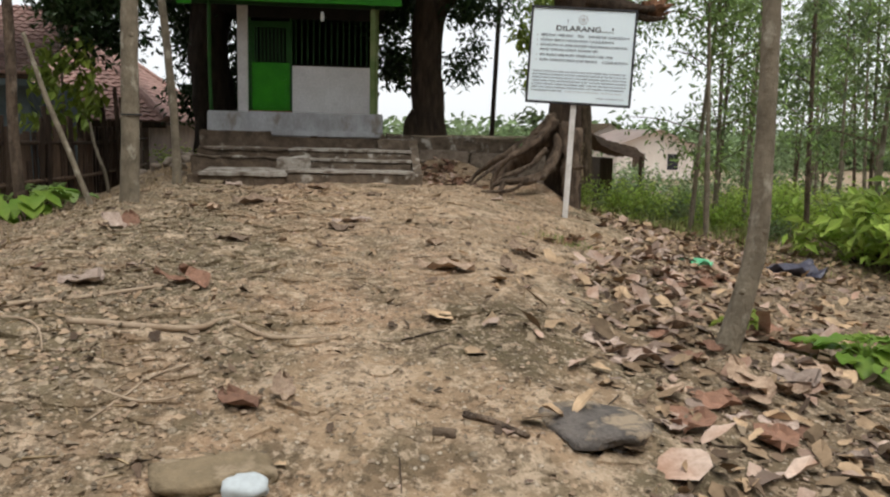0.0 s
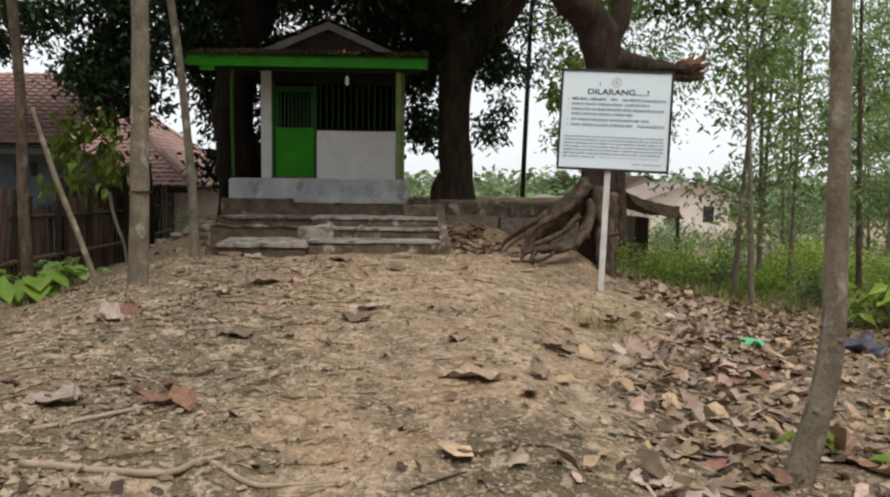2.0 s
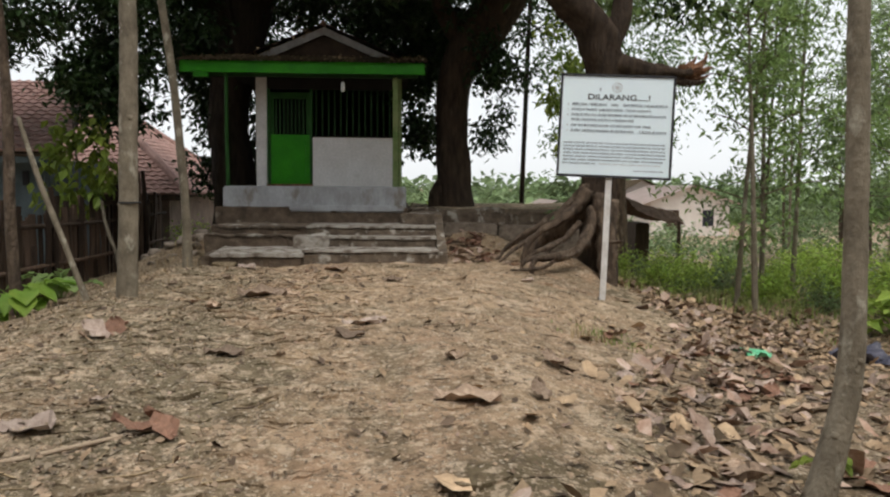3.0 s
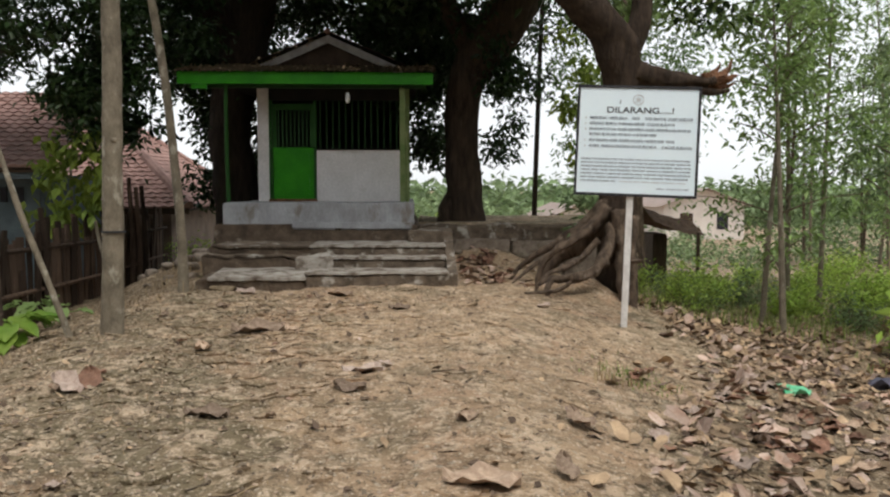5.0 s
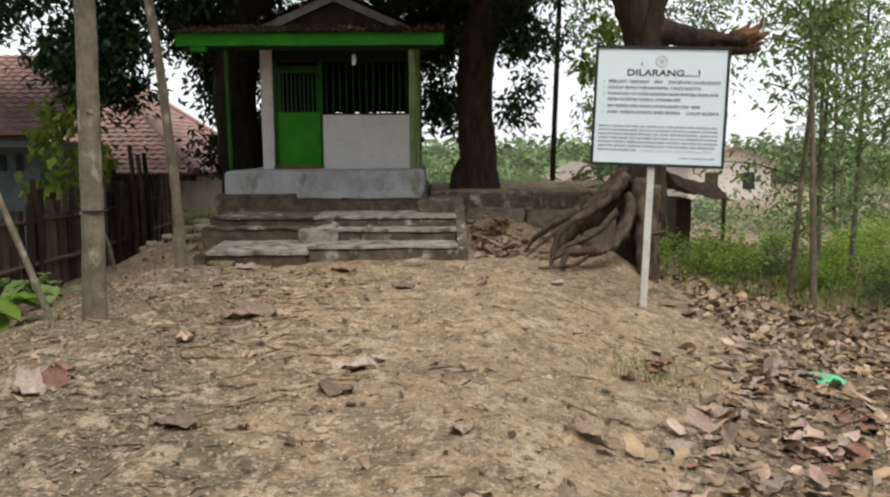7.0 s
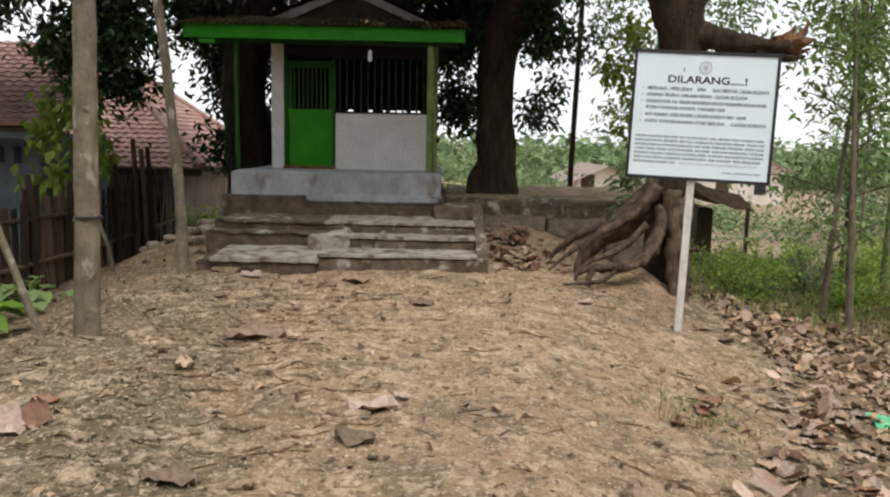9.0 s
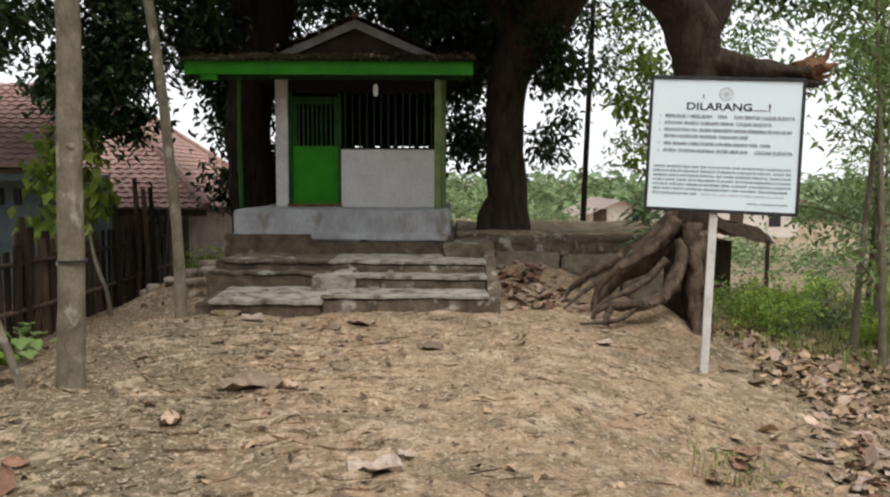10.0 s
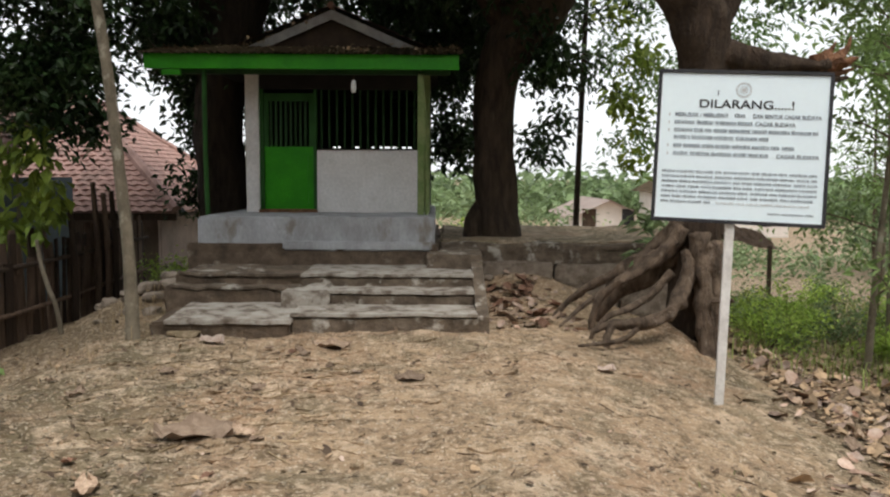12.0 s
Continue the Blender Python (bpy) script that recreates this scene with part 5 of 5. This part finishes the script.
stick("thin crooked twig on the earth", [(-0.95, 3.05), (-1.05, 2.9), (-1.12, 2.75), (-1.2, 2.6)], 0.006, 0.004, 4)
stick("short dry twig on the earth", [(-1.2, 2.78), (-1.05, 2.72), (-0.92, 2.74)], 0.007, 0.005, 5)
stick("short brown wood chip on the path", [(-0.02, 2.47), (0.06, 2.46)], 0.022, 0.02, 6, M_CEM_D)
stick("curved strip of bark on the path", [(0.1, 2.6), (0.18, 2.55), (0.26, 2.46), (0.3, 2.42)], 0.014, 0.01, 7, M_BARK_R)
stick("thin twig on the leaf litter", [(1.0, 3.9), (1.25, 3.7), (1.45, 3.35)], 0.008, 0.004, 8)
stick("thin twig in front of the steps", [(-0.6, 9.1), (-0.3, 9.15), (0.0, 9.1)], 0.008, 0.004, 9)

rl = random.Random(77)


def leaf_mesh(seed, fold, curl):
    r = random.Random(seed)
    bm = bmesh.new()
    grid = []
    for i in range(8):
        u = i / 7
        w = 0.36 * math.sin(math.pi * (0.06 + 0.92 * u)) ** 0.75 * (1 + 0.3 * r.uniform(-1, 1))
        row = []
        for v in (-1, -0.55, 0, 0.55, 1):
            z = fold * v * v * (0.7 + 0.5 * math.sin(u * 4 + seed)) + curl * (u - 0.45) ** 2 + 0.06 * math.sin(8 * u + 3 * v + seed) + 0.05 * r.uniform(-1, 1) + 0.02
            row.append(bm.verts.new((w * v * (1 - 0.3 * fold * abs(v)), u - 0.5, max(0.0, z))))
        grid.append(row)
    for a, b in zip(grid, grid[1:]):
        for j in range(4):
            bm.faces.new((a[j], a[j + 1], b[j + 1], b[j]))
    bmesh.ops.recalc_face_normals(bm, faces=bm.faces)
    bmesh.ops.solidify(bm, geom=bm.faces[:], thickness=0.006)
    me = bpy.data.meshes.new("dry_leaf")
    bm.to_mesh(me)
    bm.free()
    return me


LEAFM = []
for k in range(8):
    me = leaf_mesh(k, (0.07, 0.12, 0.17, 0.09)[k % 4], (0.12, 0.25, 0.1, 0.34)[(k + 1) % 4])
    me.materials.append((M_DRY, M_DRY2, M_DRY, M_DRY3)[k % 4])
    LEAFM.append(me)
WORDS = ("curled dry brown leaf lying on the bare earth", "pale greyish dry leaf lying on the earth", "folded dry brown leaf on the ground", "reddish brown dry leaf in the litter")


def dry_leaf(x, yy, size, kind, turn, tilt=0.0):
    ob = new("dry_leaf", LEAFM[kind])
    ob.matrix_basis = pose(x, yy, height(x, yy) + 0.006 + 0.35 * size * abs(math.sin(radians(tilt))), tilt, rl.uniform(-8, 8), turn) @ Matrix.Scale(size, 4)
    return tagged(ob, WORDS[kind % 4], "leaf", "fallen dry leaves")


for a in ((0.22, 4.58, 0.34, 0, 80, 0), (-1.36, 7.95, 0.44, 0, 95, 0), (-1.1, 7.98, 0.15, 2, 60, 20), (-0.4, 6.48, 0.3, 1, 70, 0), (-2.06, 6.2, 0.2, 3, 20, 35), (-2.16, 6.1, 0.24, 5, 60, 20), (0.85, 5.55, 0.2, 2, 30, 15),
          (-0.92, 10.45, 0.34, 0, 85, 0), (-2.0, 10.6, 0.25, 1, 60, 10), (-1.2, 5.6, 0.26, 0, 80, 0), (0.62, 4.75, 0.16, 2, 10, 25), (-1.26, 4.1, 0.2, 3, 100, 20), (-1.12, 4.06, 0.17, 7, 40, 30), (-1.19, 4.2, 0.16, 3, 150, 35), (-1.75, 4.2, 0.27, 1, 70, 0), (-0.7, 2.7, 0.2, 3, 40, 0), (-0.55, 2.75, 0.15, 2, 10, 20),
          (0.95, 3.35, 0.3, 1, 120, 0), (1.2, 3.05, 0.28, 3, 60, 0), (1.5, 3.3, 0.26, 2, 20, 20), (1.9, 3.6, 0.3, 1, 10, 0), (2.1, 3.7, 0.3, 0, 70, 0), (1.0, 2.75, 0.26, 3, 150, 0), (-0.45, 6.0, 0.2, 4, 75, 0), (-1.6, 7.1, 0.2, 2, 20, 0), (-0.2, 9.3, 0.22, 0, 90, 0), (1.35, 9.9, 0.2, 1, 45, 0)):
    dry_leaf(*a)
for k in range(20):
    dry_leaf(rl.gauss(0.9, 0.22), rl.uniform(11.2, 12.9), rl.uniform(0.14, 0.28), (3, 7, 0, 3, 2)[k % 5], rl.uniform(0, 360), rl.uniform(-35, 35))
for k in range(26):
    dry_leaf(rl.gauss(2.35, 0.35), rl.gauss(6.8, 0.6), rl.uniform(0.12, 0.24), (3, 7, 0)[k % 3], rl.uniform(0, 360), rl.uniform(-30, 30))
for k in range(150):
    yy = rl.uniform(1.8, 10.5)
    x = lerp(yy, [1, 4, 5.5, 7, 9, 13], [0.7, 0.85, 1.2, 2.0, 2.8, 3.3]) + abs(rl.gauss(0, 1.3))
    dry_leaf(x, yy, rl.uniform(0.1, 0.24), rl.randrange(8), rl.uniform(0, 360), rl.uniform(-14, 14))
for k in range(24):
    dry_leaf(rl.uniform(-3.2, 0.6), rl.uniform(3, 10.6), rl.uniform(0.07, 0.16), rl.randrange(8), rl.uniform(0, 360), rl.uniform(-20, 20))


def scatter_leaves(name, label, n, sampler, lo, hi, material, seed, flat=0.35):
    r = np.random.default_rng(seed)
    v, f = [], []
    for k in range(n):
        x, yy = sampler(r)
        z = height(x, yy)
        L, a, tip = lo + (hi - lo) * r.random() ** 1.6, r.uniform(0, 6.283), r.normal(0, flat)
        d = Vector((math.cos(a), math.sin(a), math.tan(max(-0.7, min(0.9, tip)))))
        s2 = Vector((-math.sin(a), math.cos(a), r.normal(0, flat)))
        c = Vector((x, yy, z + 0.006 + abs(d.z) * L * 0.4))
        W, cur = L * r.uniform(0.16, 0.46), L * r.uniform(-0.02, 0.26)
        up = Vector((0, 0, 1)) * cur
        i = len(v)
        ring = ((-0.5, 0.05), (-0.3, 0.75), (0.0, 1.0), (0.28, 0.7), (0.5, 0.0), (0.25, -0.8), (-0.05, -1.0), (-0.33, -0.6))
        for k2, (du, dv) in enumerate(ring):
            q = c + d * L * du * r.uniform(0.6, 1.2) + s2 * W * dv * r.uniform(0.4, 1.3) + up * (abs(dv) * r.uniform(0.2, 1.3) + (du * 2) ** 2 * r.uniform(-0.2, 0.7))
            v.append((q.x, q.y, max(q.z, z + 0.002)))
        v.append(tuple(c + Vector((0, 0, 0.002))))
        f += [(i + k2, i + (k2 + 1) % 8, i + 8) for k2 in range(8)]
    ob = raw(name, v, f, material)
    return tagged(ob, label, "leaf litter", kind="stuff")


def right_side(r):
    yy = r.uniform(1.2, 13)
    return litter_edge(yy) + abs(r.normal(0, 1.7)) - (1.1 * r.random() ** 2 if r.random() < 0.3 else 0.2 * r.random()), yy


def left_side(r):
    return r.uniform(-4.4, -1.0) if r.random() < 0.7 else r.uniform(-1.4, 0.9), r.uniform(1.6, 12)


def anywhere(r):
    return r.uniform(-4, 2.2), r.uniform(1.4, 11)


scatter_leaves("leaf_litter", "thick litter of dry brown leaves on the slope", 3000, right_side, 0.03, 0.17, M_LITTER, 1, 0.28)
scatter_leaves("leaf_litter", "reddish and grey dead leaves among the litter", 1000, right_side, 0.04, 0.22, M_LITTER2, 2, 0.3)
scatter_leaves("leaf_litter", "scattered leaf fragments on the bare earth", 900, left_side, 0.015, 0.07, M_LITTER, 3, 0.35)
scatter_leaves("leaf_litter", "dead leaves at the foot of the retaining wall", 130, lambda r: (r.normal(0.95, 0.4), r.uniform(11.2, 13.15)), 0.06, 0.18, M_LITTER2, 21, 0.3)
scatter_leaves("humus", "grey-brown rotted leaf crumbs beside the path", 3000, lambda r: (-0.4 - abs(r.normal(0, 1.0)) + 0.35 * r.normal(), 1.5 + 3.4 * r.random()), 0.008, 0.032, M_HUMUS, 22, 0.3)
scatter_leaves("leaf_litter", "brown leaf litter strewn towards the grove", 2800, lambda r: (3.0 + 4.5 * r.random(), r.uniform(8.5, 15)), 0.04, 0.16, M_LITTER, 27, 0.28)
scatter_leaves("humus", "rotted leaf crumbs under the litter", 3800, right_side, 0.01, 0.05, M_HUMUS, 24, 0.3)
scatter_leaves("humus", "dark mossy crumbs on the trodden rise", 1500, lambda r: (r.normal(0.35, 0.36), r.normal(3.35, 0.5)), 0.006, 0.022, M_HUMUS, 23, 0.3)
scatter_leaves("leaf_crumbs", "crumbled leaf bits on the trodden earth", 800, anywhere, 0.01, 0.035, M_LITTER2, 4, 0.35)


scatter_leaves("leaf_crumbs", "dark rotted leaf bits trodden into the earth", 1500, anywhere, 0.012, 0.07, M_BARKT, 34, 0.3)
scatter_leaves("leaf_crumbs", "dark rotted leaf bits among the litter", 1000, right_side, 0.02, 0.1, M_BARKT, 35, 0.3)


def clods(name, label, n, sampler, lo, hi, material, seed):
    r = np.random.default_rng(seed)
    base = [(1, 0, 0), (-1, 0, 0), (0, 1, 0), (0, -1, 0), (0, 0, 0.8), (0.6, 0.6, 0.4), (-0.6, -0.6, 0.4), (0, 0, -0.6)]
    tri = [(0, 5, 4), (5, 2, 4), (2, 1, 4), (1, 6, 4), (6, 3, 4), (3, 0, 4), (0, 2, 5), (1, 3, 6), (0, 7, 2), (2, 7, 1), (1, 7, 3), (3, 7, 0)]
    v, f = [], []
    for k in range(n):
        x, yy = sampler(r)
        z, q, a = height(x, yy), r.uniform(lo, hi) * r.uniform(0.5, 1), r.uniform(0, 6.28)
        ca, sa = math.cos(a) * q, math.sin(a) * q
        i = len(v)
        for p in base:
            j = r.uniform(0.7, 1.25)
            v.append((x + (p[0] * ca - p[1] * sa * 0.8) * j, yy + (p[0] * sa + p[1] * ca * 0.8) * j, z + p[2] * q * 0.7 * j))
        f += [tuple(i + t for t in c) for c in tri]
    return tagged(raw(name, v, f, material), label, "clods", kind="stuff")


def crusts(name, label, n, sampler, lo, hi, seed):
    """Ragged plates of dried earth lifting a little off the ground."""
    r = np.random.default_rng(seed)
    v, f = [], []
    for k in range(n):
        x, yy = sampler(r)
        L, a, k2 = r.uniform(lo, hi), r.normal(0.0, 0.35), 12
        thick, lift = r.uniform(0.004, 0.013), r.uniform(-0.004, 0.008)
        tip = r.normal(0, 0.06)
        i = len(v)
        top, foot = [], []
        for e in range(k2):
            t = 2 * math.pi * e / k2
            q = r.uniform(0.55, 1.15)
            px, py = math.cos(t) * L * q, math.sin(t) * L * 0.42 * q
            qx, qy = x + px * math.cos(a) - py * math.sin(a), yy + px * math.sin(a) + py * math.cos(a)
            z = height(qx, qy) + lift + tip * px
            top.append((qx, qy, z + thick))
            foot.append((x + (qx - x) * 0.93, yy + (qy - yy) * 0.93, z - 0.03))
        v += top + foot + [(x, yy, height(x, yy) + lift + thick)]
        f += [(i + e, i + (e + 1) % k2, i + 2 * k2) for e in range(k2)]
        f += [(i + e, i + k2 + e, i + k2 + (e + 1) % k2, i + (e + 1) % k2) for e in range(k2)]
    ob = raw(name, v, f, M_SOIL)
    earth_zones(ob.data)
    return tagged(ob, label, "earth crust", kind="stuff")


crusts("earth_crust", "ragged flakes of dried earth lifting off the mound", 560, lambda r: (-0.4 - abs(r.normal(0, 1.2)), r.uniform(1.9, 10.4)) if r.random() < 0.6 else right_side(r) if r.random() < 0.5 else anywhere(r), 0.03, 0.17, 31)
clods("earth_clods", "small crumbly lumps of pale earth", 6500, anywhere, 0.006, 0.026, M_CLOD, 5)
clods("pebbles", "small pale pebbles pressed into the path", 800, lambda r: (r.normal(0, 1.1), r.uniform(1.4, 6)), 0.006, 0.02, M_PALE2, 6)
clods("debris", "grey crumbled debris on the left of the path", 1500, lambda r: (r.uniform(-2.6, -0.7), r.uniform(1.6, 4.2)), 0.01, 0.035, M_CLOD, 7)


def blades(name, label, n, sampler, lo, hi, material, seed, wide=0.006):
    r = np.random.default_rng(seed)
    v, f = [], []
    for k in range(n):
        x, yy = sampler(r)
        z, L, a = height(x, yy), r.uniform(lo, hi), r.uniform(0, 6.28)
        d, s2 = Vector((math.cos(a), math.sin(a), 0)), Vector((-math.sin(a), math.cos(a), 0)) * wide
        lean = r.uniform(0.1, 0.9)
        p0, p1, p2 = Vector((x, yy, z - 0.01)), Vector((x, yy, z)) + d * L * lean * 0.3 + Vector((0, 0, L * 0.6)), Vector((x, yy, z)) + d * L * lean + Vector((0, 0, L * (1 - lean * 0.5)))
        i = len(v)
        v += [tuple(q) for q in (p0 - s2, p0 + s2, p1 + s2 * 0.8, p1 - s2 * 0.8, p2)]
        f += [(i, i + 1, i + 2, i + 3), (i + 3, i + 2, i + 4)]
    return tagged(raw(name, v, f, material), label, "grass", kind="stuff")


blades("grass", "sparse yellow-green grass under the grove", 5000, lambda r: (4.3 + 7.5 * r.random() ** 0.8, r.uniform(12.5, 19)), 0.05, 0.22, M_GRASS, 8, 0.008)
blades("grass", "tufts of yellow-green grass behind the old tree", 420, lambda r: (3.1 + 3.2 * r.random(), r.uniform(11.6, 14.6)), 0.08, 0.34, M_GRASS, 18, 0.008)
blades("grass", "thin green grass at the slope foot", 500, lambda r: (r.uniform(5.0, 8.5), r.uniform(9.5, 12.5)), 0.04, 0.14, M_GRASS, 9)
blades("dry_weeds", "brown dry weed stalks on the path edge", 40, lambda r: (r.normal(1.42, 0.09), r.normal(6.9, 0.1)), 0.05, 0.2, M_STRAW, 10, 0.005)
blades("weeds", "small green weed tuft on the earth", 200, lambda r: (r.normal(1.62, 0.16), r.normal(7.15, 0.22)), 0.02, 0.06, M_GRASS, 11, 0.005)
blades("dry_grass", "dry straw and dead grass along the mound edge", 260, lambda r: (r.normal(-3.2, 0.4), r.uniform(6, 12.4)), 0.03, 0.1, M_STRAW, 12, 0.004)
blades("dry_grass", "dry straw at the platform corner", 130, lambda r: (r.normal(-3.1, 0.2), r.normal(11.9, 0.4)), 0.06, 0.24, M_STRAW, 13, 0.004)


def twigs(name, label, n, sampler, lo, hi, material, seed):
    """Short thin sticks lying flat, three-sided, bent once."""
    r = np.random.default_rng(seed)
    v, f = [], []
    for k in range(n):
        x, yy = sampler(r)
        L, a, w = r.uniform(lo, hi) * r.uniform(0.5, 1), r.normal(0.2, 0.7), r.uniform(0.0025, 0.006)
        i = len(v)
        for u, q in ((-0.5, 0.8), (0.05, 1.0), (0.5, 0.4)):
            px, py = x + math.cos(a) * L * u, yy + math.sin(a) * L * u + (r.normal(0, 0.05) * L if u == 0.05 else 0)
            pz = height(px, py) + 0.004
            for e in range(3):
                t = e * 2.094 + 0.5
                v.append((px - math.sin(a) * math.cos(t) * w * q, py + math.cos(a) * math.cos(t) * w * q, pz + math.sin(t) * w * q))
        for k2 in (0, 3):
            f += [(i + k2 + e, i + k2 + (e + 1) % 3, i + k2 + 3 + (e + 1) % 3, i + k2 + 3 + e) for e in range(3)]
    return tagged(raw(name, v, f, material), label, "twigs", kind="stuff")


twigs("twigs", "thin dry twigs and stalks lying on the mound side", 220, lambda r: (-0.7 - abs(r.normal(0, 1.3)), r.uniform(1.8, 10)), 0.06, 0.4, M_STRAW, 15)
twigs("twigs", "dark broken twigs strewn over the bare earth", 140, lambda r: (r.uniform(-3.4, 2.0), r.uniform(1.8, 10.8)), 0.05, 0.3, M_BARKT, 16)
twigs("twigs", "dry twigs among the leaf litter", 300, right_side, 0.08, 0.4, M_BARKT, 17)
scatter_leaves("humus", "grey-brown dirt and leaf crumbs on the mound side", 3600, lambda r: (-1.2 - abs(r.normal(0, 1.1)), r.uniform(2.2, 9.5)), 0.01, 0.05, M_HUMUS, 26, 0.3)
blades("weeds", "fine straw bits strewn over the path", 700, anywhere, 0.02, 0.06, M_STRAW, 14, 0.003)


def crumpled(name, label, x, yy, size, material, seed):
    bm = bmesh.new()
    bmesh.ops.create_grid(bm, x_segments=12, y_segments=10, size=size)
    for v in bm.verts:
        q = v.co * (3.0 / size) * 0.25
        v.co.z = abs(noise.noise(q * 2 + Vector((seed, 0, 0)))) * size * 0.9 + 0.004
        v.co.x += noise.noise(q * 2 + Vector((0, seed, 3))) * size * 0.5
        v.co.y += noise.noise(q * 2 + Vector((4, seed, 0))) * size * 0.5
    bmesh.ops.solidify(bm, geom=bm.faces[:], thickness=0.002)
    ob = part(name, bm, material, None, "", True)
    ob.matrix_basis = pose(x, yy, height(x, yy) + 0.01, 0, 0, 31 * seed)
    return tagged(ob, label, "litter")


crumpled("plastic_wrapper", "crumpled green plastic wrapper among dead leaves", 3.19, 7.94, 0.13, M_TRASHG, 1)
crumpled("plastic_bag", "crumpled dark bluish plastic bag on the slope", 5.0, 9.2, 0.3, M_TRASHD, 2)
